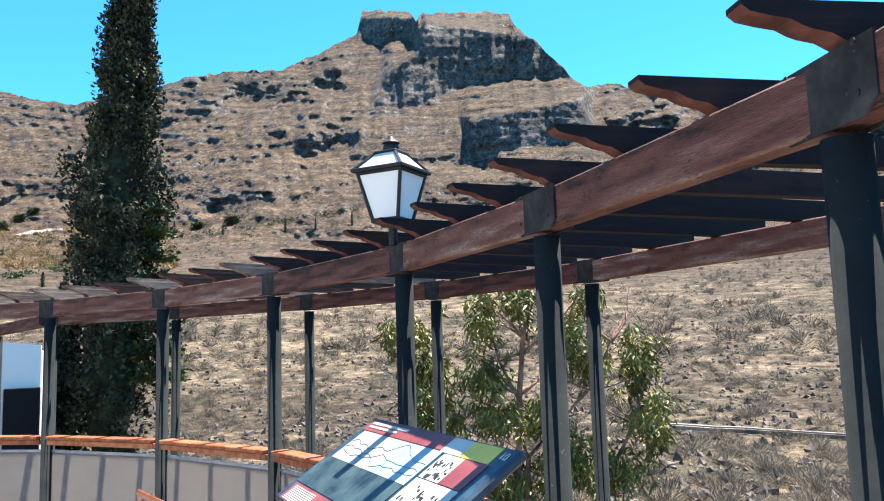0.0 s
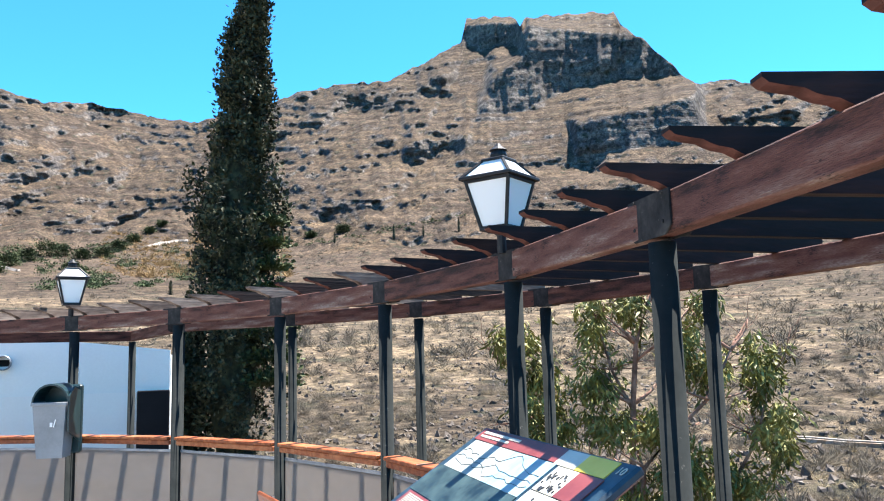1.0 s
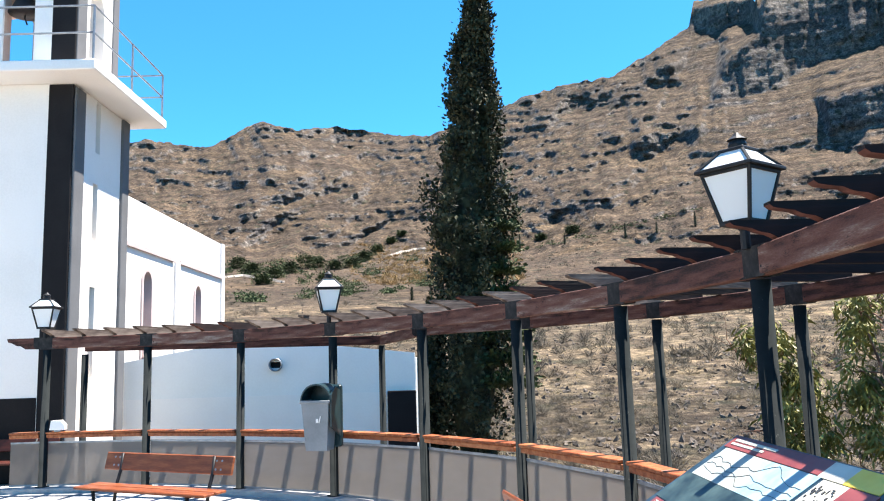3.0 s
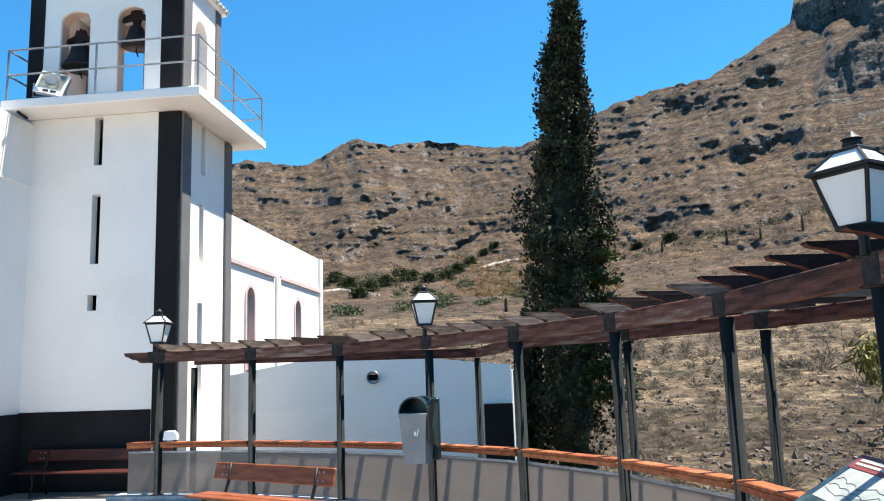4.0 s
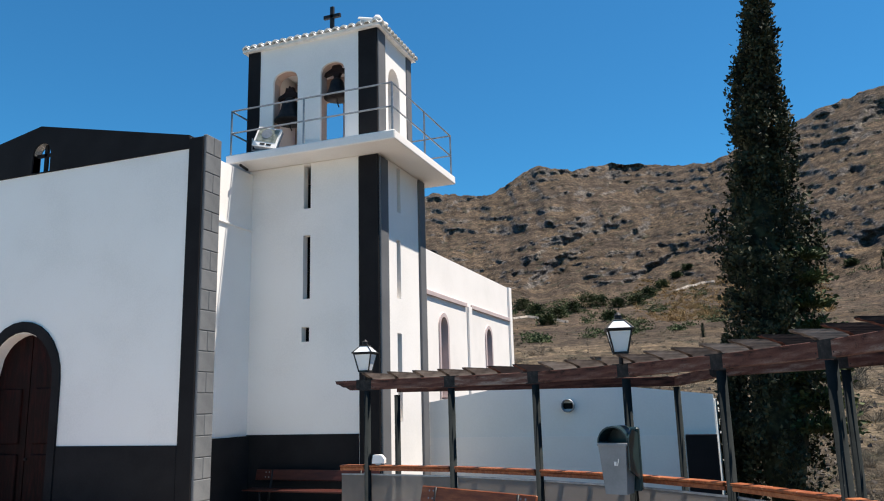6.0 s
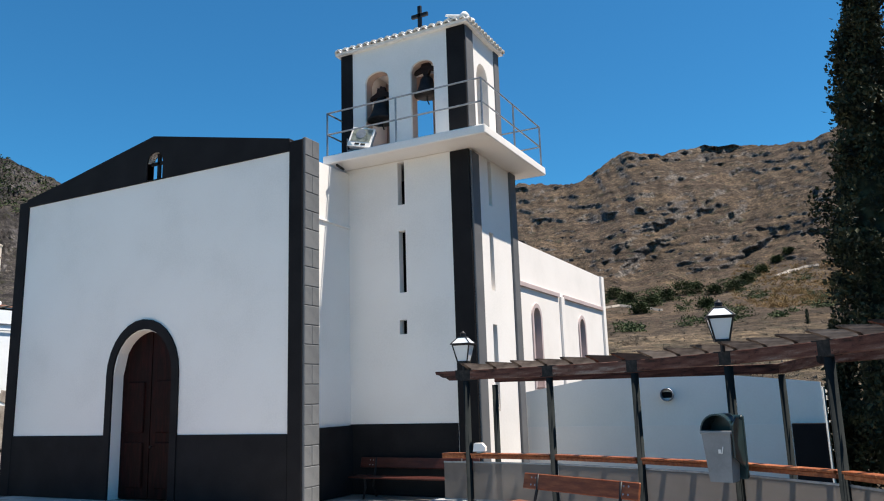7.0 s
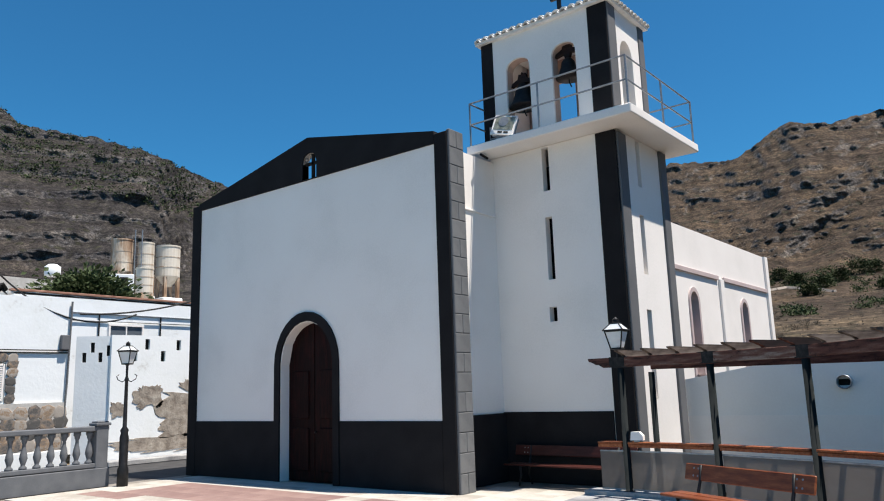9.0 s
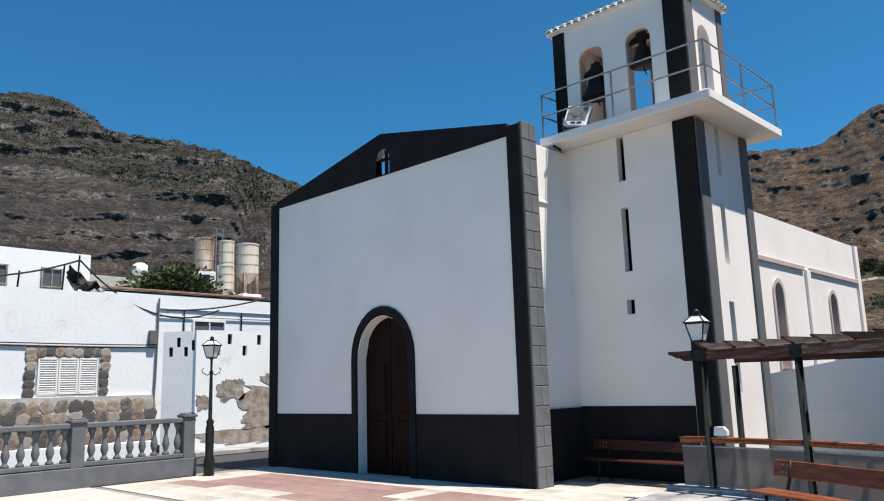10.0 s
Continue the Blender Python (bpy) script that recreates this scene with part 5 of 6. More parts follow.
def cypress(x, y, z, height, width, label, n, seed, lean=0.0):
    t = thing("cypress", label, "tree", (x, y, z))
    part("trunk", Shape().tube([(0, 0, -0.3), (0.03, 0, height * 0.4), (lean * 0.85, 0.02, height * 0.95)], [0.16, 0.11, 0.02], 8), BARK, t)
    rnd = np.random.RandomState(seed)
    pts = []
    while len(pts) < n:
        h = rnd.rand() ** 0.8
        prof = width / 2 * min(1.0, (h + 0.04) * 7) * (1 - h ** 1.5) ** 0.75
        a = rnd.rand() * 2 * math.pi
        lump = 1 + 0.34 * noise.noise(Vector((math.cos(a) * 1.7, math.sin(a) * 1.7, h * height * 0.95 + seed))) + 0.24 * noise.noise(Vector((math.cos(a) * 5, math.sin(a) * 5, h * height * 2.8)))
        r = prof * lump * (1 - 0.42 * rnd.rand() ** 2.2)
        gap = noise.noise(Vector((math.cos(a) * 3.2, math.sin(a) * 3.2, h * height * 2.3 + 7)))
        if gap < -0.22 and rnd.rand() < 0.8:
            continue
        pts.append((r * math.cos(a), r * math.sin(a), h * height))
    if n > 5000:
        # sprays: the leaves gather round some hundred clumps that stand out of the outline
        swell = (0.66 + 0.62 * rnd.rand(330))[:, None]
        heads = np.array(pts[:330]) * np.concatenate([swell, swell, np.ones((330, 1))], 1)
        pick = rnd.randint(0, len(heads), n * 4 // 5)
        off = rnd.normal(size=(len(pick), 3)) * np.array([0.085, 0.085, 0.20])
        pts = pts[:n // 5] + [tuple(p) for p in heads[pick] + off]
    pts = [(px + lean * max(0.0, pz / height) ** 2.5, py, pz) for px, py, pz in pts]
    leaf_cloud("crown", pts, CYPRESS, 0.115 if n > 5000 else 0.17, t, droop=0.75, seed=seed, slim=0.30)
    levels = (0.01, 0.04, 0.15, 0.3, 0.45, 0.6, 0.75, 0.87, 0.95, 0.985)
    core = Shape().tube([(lean * h ** 2.5, 0, h * height) for h in levels], [max(0.01, 0.52 * width / 2 * min(1.0, (h + 0.04) * 7) * (1 - h ** 1.7) ** 0.72) for h in levels], 14)
    part("inner_shade", core, CYPRESS, t)
    return t


cypress(0.88, 19.3, -0.8, 13.0, 2.3, "tall slender dark green cypress beside the terrace", 44000, 3, 0.6)
cypress(-0.05, 19.9, -0.6, 4.0, 1.0, "small dark cypress growing beside the tall one", 2500, 8)


bush_cloud("side_shrub", "fresh green shrub growing against the tall cypress", [(1.72, 18.75, 1.2 + 0.55 * i, 0.85 - 0.06 * i) for i in range(8)], SHRUB, 0.12, 900, 19)


def gum_tree():
    t = thing("gum_tree", "sparse olive-green tree with hanging leaves and bare reddish limbs", "tree", (4.67, 8.5, -1.3))
    rnd = random.Random(11)
    wood = Shape()

    def at(u, z, d=0.0):
        return Vector((u * 0.876 + d * 0.48, -u * 0.48 + d * 0.876, z + 1.3))

    def twig(p, d, length, r, depth):
        pts, rs = [tuple(p)], [r]
        q, w = Vector(p), Vector(d).normalized()
        for i in range(4):
            w = (w + Vector((rnd.uniform(-.3, .3), rnd.uniform(-.3, .3), rnd.uniform(-.15, .2)))).normalized()
            q = q + w * length / 4
            pts.append(tuple(q))
            rs.append(r * (1 - 0.18 * (i + 1)))
        wood.tube(pts, rs, 6)
        if depth:
            for _ in range(2):
                v = (w + Vector((rnd.uniform(-1, 1), rnd.uniform(-1, 1), rnd.uniform(-0.4, 0.7)))).normalized()
                twig(pts[rnd.choice((2, 3, 4))], v, length * 0.65, rs[-1] * 0.8, depth - 1)

    stems = (([(0.20, -1.6), (0.30, 0.4), (0.33, 1.29), (0.43, 2.0), (0.60, 2.5), (0.72, 2.9)], 0.075, 0.0),
             ([(0.25, -1.5), (0.42, 0.55), (0.80, 0.95), (1.20, 1.35), (1.45, 1.9)], 0.060, -0.3),
             ([(0.15, -1.5), (-0.45, 0.2), (-0.85, 1.1), (-1.1, 1.75)], 0.055, 0.4),
             ([(0.30, -1.4), (1.30, 0.1), (1.75, 0.9), (1.95, 1.6)], 0.050, 0.2),
             ([(0.33, 1.2), (0.10, 1.7), (-0.05, 2.35)], 0.035, 0.2),
             ([(0.40, 1.8), (0.85, 2.1), (1.15, 2.5)], 0.030, -0.1))
    for line, r, d in stems:
        k = len(line)
        pts = [at(u + rnd.uniform(-.03, .03), z, d * i / k) for i, (u, z) in enumerate(line)]
        wood.tube([tuple(p) for p in pts], [0.62 * r * (1 - 0.75 * i / k) for i in range(k)], 8)
        for i in range(1, k):
            for _ in range(3):
                way = Vector((rnd.uniform(-1, 1), rnd.uniform(-1, 1), rnd.uniform(-0.1, 0.8)))
                twig(pts[i], way, rnd.uniform(0.4, 0.75), r * 0.35, 1)
    part("trunk", wood, BARK, t, "bare reddish-brown branching limbs", True)
    r2 = np.random.RandomState(4)
    pts = []
    # leaf masses: across, height, half width, half height
    masses = ((-0.95, 1.95, 0.30, 0.25), (-0.75, 1.40, 0.32, 0.35), (-0.70, 0.85, 0.35, 0.30), (-0.05, 2.2, 0.18, 0.28), (-0.08, 1.5, 0.22, 0.30),
              (0.10, 0.95, 0.30, 0.22), (0.42, 2.35, 0.16, 0.22), (0.95, 1.95, 0.26, 0.22), (1.25, 1.60, 0.26, 0.22), (0.62, 0.95, 0.34, 0.22),
              (0.95, 0.45, 0.40, 0.26), (1.45, 0.25, 0.38, 0.30), (1.85, 1.55, 0.22, 0.38), (1.95, 0.85, 0.26, 0.40), (1.25, 2.35, 0.14, 0.16), (0.1, 0.1, 0.6, 0.3))
    for u, z, w, h in masses:
        for _ in range(int(250 * (w * h) ** 0.8) + 6):
            o = r2.normal(size=3) * 0.52
            p = at(u + o[0] * w, z + o[1] * h + 0.08, o[2] * 0.42 + 0.1)
            for _ in range(r2.randint(16, 34)):
                e = r2.normal(size=3) * np.array([0.045, 0.045, 0.055])
                pts.append((p.x + e[0], p.y + e[1], p.z + e[2]))
    leaf_cloud("crown", pts, LEAF, 0.135, t, droop=-1.3, seed=6, slim=0.10, label="long narrow olive-green hanging leaves")
    return t


gum_tree()


# ---- balustrade and street lamp ----
bal = thing("balustrade", "dark grey painted concrete balustrade on a solid plinth", "balustrade")
BXX, BY_S, BY_N = -18.55, -2.0, 9.62
part("plinth", Shape().box((BXX, (BY_S + BY_N) / 2, 0.225), (0.34, BY_N - BY_S, 0.45), 0.015), BAL_GREY, bal)
part("lower_rail", Shape().box((BXX, (BY_S + BY_N) / 2, 0.52), (0.26, BY_N - BY_S - 0.06, 0.10), 0.012), BAL_GREY, bal)
part("upper_rail", Shape().box((BXX, (BY_S + BY_N) / 2, 1.38), (0.28, BY_N - BY_S - 0.06, 0.12), 0.02), BAL_GREY, bal)
baluster = Shape().lathe([(0.085, 0), (0.085, 0.05), (0.045, 0.09), (0.05, 0.12), (0.088, 0.24), (0.075, 0.34), (0.042, 0.48), (0.036, 0.56), (0.06, 0.62), (0.06, 0.65), (0.085, 0.68), (0.085, 0.76)], 10).mesh("baluster", BAL_GREY, True)
y, i = BY_N - 0.45, 0
POSTS_Y = [9.42, 6.72, 4.02, 1.32, -1.38]
while y > BY_S:
    if min(abs(y - p) for p in POSTS_Y) > 0.24:
        part("baluster", baluster, None, bal, m=Matrix.Translation((BXX, y, 0.566)))
    y -= 0.30
for y in POSTS_Y:
    s = Shape().box((BXX, y, 0.95), (0.30, 0.30, 1.0), 0.012).box((BXX, y, 1.48), (0.38, 0.38, 0.07), 0.015).box((BXX, y, 1.53), (0.30, 0.30, 0.05), 0.02)
    part("pillar", s, BAL_GREY, bal)
lamp = lantern(-18.0, 9.75, 2.90, 30, "black lantern on a slim cast iron street lamp")
lamp.name = "street_lamp"
tagged(lamp, "black iron street lamp with a four-sided lantern", "street lamp")
lamp["group"] = ""
column = Shape().lathe([(0.13, -2.9), (0.13, -2.5), (0.10, -2.42), (0.105, -1.75), (0.08, -1.65), (0.10, -1.58), (0.05, -1.5), (0.038, -0.4), (0.055, -0.36), (0.03, -0.3), (0.025, 0.0)], 12)
part("column", column, IRON, lamp, "slim cast iron column", True)
for sx in (-1, 1):
    part("scroll", Shape().tube([(0, 0, -0.36), (sx * 0.12, 0, -0.42), (sx * 0.24, 0, -0.36), (sx * 0.27, 0, -0.28), (sx * 0.21, 0, -0.24)], 0.012, 5), IRON, lamp)


# ---- village houses across the lane ----
def opening(parent, name, m, w, h, mat_frame, label):
    """A window set into a wall: m carries (x along, -y out, z up) with the centre at the origin."""
    f = Shape()
    for c, s in (((0, 0, h / 2), (w + 0.1, 0.12, 0.08)), ((0, 0, -h / 2), (w + 0.1, 0.14, 0.08)), ((-w / 2, 0, 0), (0.08, 0.11, h)), ((w / 2, 0, 0), (0.08, 0.11, h)), ((0, 0, 0), (0.05, 0.1, h))):
        f.box(c, s, 0.008, m)
    win = part(name, f, mat_frame, parent, label)
    for sx in (-1, 1):
        part("pane", Shape().box((sx * w / 4, 0.02, 0), (w / 2 - 0.06, 0.02, h - 0.06), 0, m), GLASS, win)
    return win


def facing_x(x, y, z):
    """Local x runs along -y, local -y points to +x."""
    return Matrix(((0, -1, 0, x), (1, 0, 0, y), (0, 0, 1, z), (0, 0, 0, 1)))


house = thing("house", "white single-storey house with a rubble stone base and shuttered window", "house")
HX = -25.3
walls = Shape()
wall_with_holes(walls, -6.0, 11.8, lambda x: 5.38, 0.3, [(7.95, 9.85, 2.1, 3.28, 3.28)], facing_x(HX, 0, 0))
walls.box((HX - 4.3, 11.65, 2.69), (8.3, 0.3, 5.38))
part("wall", walls, OLD_WHITE, house, "whitewashed house wall")
part("roof", Shape().box((HX - 4.2, 2.9, 5.33), (8.2, 17.5, 0.12)), OLD_WHITE, house, "flat roof")
part("stone_bed", Shape().box((HX + 0.04, 4.0, 1.02), (0.10, 15.4, 2.04)), MORTAR, house, "pale mortar")
rs = random.Random(21)
stones = []
for k in range(7):
    s = Shape()
    n = rs.choice((6, 7, 8))
    ringp = [(0.5 * math.cos(2 * math.pi * i / n + 0.3) * rs.uniform(0.82, 1.08), 0.5 * math.sin(2 * math.pi * i / n + 0.3) * rs.uniform(0.82, 1.08)) for i in range(n)]
    verts = [(0.0, a, b) for a, b in ringp] + [(0.55, a * 0.86, b * 0.86) for a, b in ringp] + [(0.8, a * 0.5, b * 0.5) for a, b in ringp]
    faces = [(i, (i + 1) % n, (i + 1) % n + n, i + n) for i in range(n)] + [(i + n, (i + 1) % n + n, (i + 1) % n + 2 * n, i + 2 * n) for i in range(n)] + [tuple(2 * n + i for i in range(n))]
    s.add(verts, faces)
    stones.append(s.mesh("stone", STONE))


def stone_row(parent, x, y0, y1, z0, z1, size):
    z = z0 + size / 2
    j = 0
    while z < z1:
        y = y0 + (0.5 if j % 2 else 0.1) * size
        while y < y1:
            w = size * rs.uniform(0.85, 1.25)
            m = pose(x, y + w / 2, z + rs.uniform(-0.04, 0.04), rs.uniform(0, 360), 0, 0) @ Matrix.Diagonal((0.032, w * rs.uniform(1.28, 1.6), size * rs.uniform(1.25, 1.5), 1))
            part("stone", rs.choice(stones), None, parent, m=m)
            y += w
        z += size * 0.92
        j += 1


stone_row(house, HX + 0.085, 5.6, 11.6, 0.55, 2.05, 0.36)
shutter = part("shutters", Shape().box((HX - 0.05, 8.9, 2.69), (0.06, 1.84, 1.14)), OLD_WHITE, house, "closed white louvred shutters")
for i in range(3):
    y0 = 8.0 + 0.61 * i
    f = Shape()
    for c, s in (((HX + 0.0, y0 + 0.03, 2.69), (0.06, 0.06, 1.12)), ((HX + 0.0, y0 + 0.56, 2.69), (0.06, 0.06, 1.12)), ((HX + 0.0, y0 + 0.295, 2.16), (0.06, 0.53, 0.07)), ((HX + 0.0, y0 + 0.295, 3.22), (0.06, 0.53, 0.07))):
        f.box(c, s, 0.008)
    part("shutter_frame", f, WHITE, shutter)
    for j in range(14):
        part("slat", Shape().box((0, 0, 0), (0.06, 0.46, 0.012), 0, pose(HX + 0.0, y0 + 0.295, 2.24 + 0.07 * j, 0, 35, 0)), WHITE, shutter)
for y, z, n in ((7.78, 2.05, 5), (10.02, 2.05, 5)):
    for i in range(n):
        part("stone", rs.choice(stones), None, house, m=pose(HX + 0.03, y + rs.uniform(-.03, .03), z + 0.13 + 0.27 * i, rs.uniform(0, 360)) @ Matrix.Diagonal((0.028, 0.36, 0.38, 1)))
for i in range(9):
    part("stone", rs.choice(stones), None, house, m=pose(HX + 0.03, 7.78 + 0.28 * i, 3.42 + rs.uniform(-.03, .03), rs.uniform(0, 360)) @ Matrix.Diagonal((0.028, 0.40, 0.34, 1)))
part("plinth", Shape().box((HX + 0.06, 3.4, 0.26), (0.16, 16.6, 0.56), 0.02), OLD_WHITE, house, "whitewashed plinth")
part("meter_box", Shape().box((HX + 0.09, 11.55, 3.95), (0.16, 0.26, 0.48), 0.02), PALE_AND_SUNLIT_GREY, house, "small grey meter box")
part("drain_pipe", Shape().tube([(HX + 0.08, 11.74, 5.3), (HX + 0.08, 11.70, 2.6), (HX + 0.08, 11.6, 0.2)], 0.035, 6), PALE_AND_SUNLIT_GREY, house)

yard = thing("yard_wall", "peeling whitewashed yard wall with small slot openings", "wall")
slots = []
for k, yy in enumerate((13.5, 13.95, 14.55, 15.15, 15.75, 16.3, 16.9, 17.5)):
    zc = 3.45 + (0.28 if k % 2 else -0.12)
    slots.append((yy, yy + 0.17, zc, zc + 0.36, zc + 0.36))
yw = Shape()
wall_with_holes(yw, 12.75, 21.0, lambda x: 4.18 + 0.03 * math.sin(x), 0.09, slots, facing_x(-24.45, 0, 0))
part("front", yw, OLD_WHITE, yard, "peeling whitewashed wall")
# added dark sheet gives the slots their shade
part("slot_shade_sheet", Shape().box((-24.62, 16.9, 3.55), (0.05, 8.0, 1.1)), DARK, yard)
yl = Shape()
dv = Vector((-25.25 + 24.5, 11.9 - 12.75, 0))
m_side = Matrix.Translation((-24.5, 12.8, 0)) @ pose(0, 0, 0, 0, 0, math.degrees(math.atan2(dv.y, dv.x)) + 180) @ Matrix.Translation((-dv.length, 0, 0))
wall_with_holes(yl, 0, dv.length, lambda x: 4.16, 0.08, [(0.2, 0.33, 3.3, 3.62, 3.62), (0.45, 0.58, 3.62, 3.95, 3.95), (0.7, 0.83, 3.3, 3.62, 3.62), (0.95, 1.06, 3.5, 3.85, 3.85)], m_side)
part("side", yl, OLD_WHITE, yard, "whitewashed side wall")
# another dark sheet, for the shade in the side slots
part("side_slot_shade", Shape().box((dv.length / 2, 0.13, 3.6), (dv.length - 0.1, 0.04, 0.9), 0, m_side), DARK, yard)
# bare patches where the whitewash has fallen
for k, (yc, zc, w, h) in enumerate(((17.4, 1.75, 4.6, 1.7), (14.15, 2.1, 0.95, 0.75), (17.0, 0.52, 6.8, 0.75), (13.05, 1.7, 0.45, 0.5))):
    pts = []
    for i in range(96):
        c, d = math.cos(2 * math.pi * i / 96), math.sin(2 * math.pi * i / 96)
        q = 1 + 0.50 * noise.noise(Vector((c * 1.6 + k * 7, d * 1.6, 0.5))) + 0.30 * noise.noise(Vector((c * 5 + k, d * 5, 2.5))) + 0.16 * noise.noise(Vector((c * 14 + k, d * 14, 5.5)))
        c, d = (abs(c) ** 0.6) * (1 if c > 0 else -1), (abs(d) ** 0.6) * (1 if d > 0 else -1)
        pts.append((w / 2 * c * q, h / 2 * d * q))
    s = Shape()
    s.add([(-24.45, yc + a, max(0.06, zc + b)) for a, b in pts] + [(-24.43, yc + a * 0.99, max(0.06, zc + b * 0.99)) for a, b in pts],
          [tuple(96 + i for i in range(96))] + [(i, (i + 1) % 96, 96 + (i + 1) % 96, 96 + i) for i in range(96)])
    part("bare_patch", s, OLD_STONE, yard, "bare stone where whitewash has fallen")
part("pavement_edge", Shape().box((-24.1, 16.5, 0.05), (0.5, 8.0, 0.18), 0.03), CONCRETE, yard, "concrete kerb")

back_house = thing("back_house", "white two-storey house front with two small windows", "house")
bw = Shape()
wall_with_holes(bw, 6.0, 15.0, lambda x: 9.25, 0.3, [(10.2, 11.1, 7.45, 8.35, 8.35), (12.7, 13.6, 7.45, 8.35, 8.35)], facing_x(-40, 0, 0))
bw.box((-44.2, 14.8, 4.6), (7.6, 0.3, 9.2))
bw.box((-44.2, 10.4, 9.1), (7.6, 8.4, 0.15))
part("wall", bw, OLD_WHITE, back_house, "whitewashed wall")
for y in (10.65, 13.15):
    opening(back_house, "window", facing_x(-39.96, y, 7.9), 0.92, 0.92, OLD_STONE, "square window with a stone surround")

sheds = thing("shed", "whitewashed flat-roofed outbuilding with a small window", "outbuilding")
sh = Shape()
wall_with_holes(sh, 12.2, 24.0, lambda x: 6.3 + 0.05 * math.sin(x * 2), 0.3, [(16.0, 17.6, 4.55, 5.2, 5.2)], facing_x(-31.0, 0, 0))
part("wall", sh, OLD_WHITE, sheds, "whitewashed wall")
opening(sheds, "window", facing_x(-30.95, 16.8, 4.88), 1.5, 0.6, WHITE, "small sliding window")
part("roof", Shape().box((-34.0, 18.0, 6.25), (6.0, 12, 0.12), 0.02), MORTAR, sheds)
part("awning", Shape().box((-30.97, 17.5, 5.62), (0.06, 7.5, 0.05), 0.01), GALV, sheds, "rusty corrugated awning")
part("eaves_trim", Shape().box((-31.1, 17.9, 6.37), (0.3, 11.6, 0.10), 0.02), TERRACOTTA, sheds, "faded red eaves edge")
for y in (13.4, 15.6, 18.4, 20.8):
    part("awning_post", Shape().tube([(-30.94, y, 4.2), (-30.94, y, 5.62)], 0.035, 6), IRON, sheds)
part("pipe_rail", Shape().tube([(-30.94, 13.0, 5.3), (-30.94, 21.5, 5.36)], 0.03, 6), GALV, sheds)
upper_shed = thing("upper_house", "pale flat house wall behind the outbuilding", "house")
part("wall", Shape().box((-40, 24, 4.2), (0.4, 16, 6.6)).box((-44, 16.2, 4.2), (8, 0.4, 6.6)), OLD_WHITE, upper_shed, "pale wall")
part("roof", Shape().box((-44, 24, 7.55), (8.4, 16.4, 0.15)), MORTAR, upper_shed)
block_wall = thing("block_wall", "long grey concrete block wall on the hillside", "wall")
part("wall", Shape().box((-52, 20, 7.0), (0.4, 14, 6.2)), MORTAR, block_wall)


def silo(x, y, z, r, h, label, paint):
    t = thing("silo", label, "silo", (x, y, z), group="cement silos")
    part("tank", Shape().lathe([(r * 0.30, -r * 0.8), (r * 0.97, 0), (r, 0.04), (r, h), (r * 1.05, h), (r * 1.05, h + 0.09), (r * 0.9, h + 0.11)], 24), paint, t, "pale tank streaked with rust")
    for u in (0.30, 0.64):
        part("band", Shape().lathe([(r * 1.005, h * u), (r * 1.025, h * u), (r * 1.025, h * u + 0.05), (r * 1.005, h * u + 0.05)], 24, caps=False), SILO_RUST, t)
    for i in range(4):
        a = math.pi / 4 + math.pi / 2 * i
        part("leg", Shape().box((r * 0.85 * math.cos(a), r * 0.85 * math.sin(a), -0.9), (0.2, 0.2, 1.8)), SILO_RUST, t)
    part("skirt", Shape().box((0, 0, -2.6), (r * 1.9, r * 1.9, 2.4), 0.05), OLD_WHITE, t, "concrete base")


def polar(az, d):
    return -d * math.sin(radians(az)), d * math.cos(radians(az))


for az, d, r, h, z, paint, label in ((61.9, 52, 0.66, 2.05, 10.05, SILO_RUST, "rust-streaked cement silo on a concrete base"), (60.3, 52, 0.50, 2.0, 9.95, SILO_PAINT, "pale cement silo on a concrete base"),
                                    (58.8, 53, 0.76, 2.0, 9.95, SILO_PAINT, "wide pale cement silo on a concrete base"), (60.35, 50.5, 0.52, 1.5, 8.55, SILO_PAINT, "short cement silo standing in front of the others")):
    x, y = polar(az, d)
    silo(x, y, z, r, h, label, paint)
hopper = thing("hopper_house", "low whitewashed block under the silos with a dark sheet in place of a shaded opening", "outbuilding", (*polar(61.9, 50.6), 0), 61.9)
part("wall", Shape().box((0, 0, 8.6), (1.5, 0.9, 2.2), 0.03), OLD_WHITE, hopper)
# dark sheet on the wall drawn for the shade of a hole
part("opening", Shape().box((0.18, -0.44, 9.05), (0.5, 0.06, 0.9)), DARK, hopper, "dark sheet in place of a shaded opening")
ladder = thing("silo_ladder", "thin steel ladder beside the silos", "ladder")
x, y = polar(61.05, 51.5)
part("rails", Shape().tube([(x, y, 6), (x, y, 12.8)], 0.04, 5).tube([(x + 0.3, y + 0.3, 6), (x + 0.3, y + 0.3, 12.8)], 0.04, 5), GALV, ladder)
tank = thing("water_tank", "small white water tank on a flat roof", "water tank", (*polar(66.2, 50), 9.4))
part("body", Shape().lathe([(0.42, 0), (0.45, 0.08), (0.45, 0.55), (0.25, 0.7), (0.1, 0.72)], 14), OLD_WHITE, tank, "", True)

# sagging cables and a torn cloth on the roof
cable = thing("overhead_cable", "black cables sagging over the house roofs", "cable")


def sag(p, q, drop, r=0.03):
    p, q = Vector(p), Vector(q)
    part("cable", Shape().tube([p + (q - p) * (i / 14) - Vector((0, 0, drop * 4 * (i / 14) * (1 - i / 14))) for i in range(15)], r, 5), CABLE, cable)


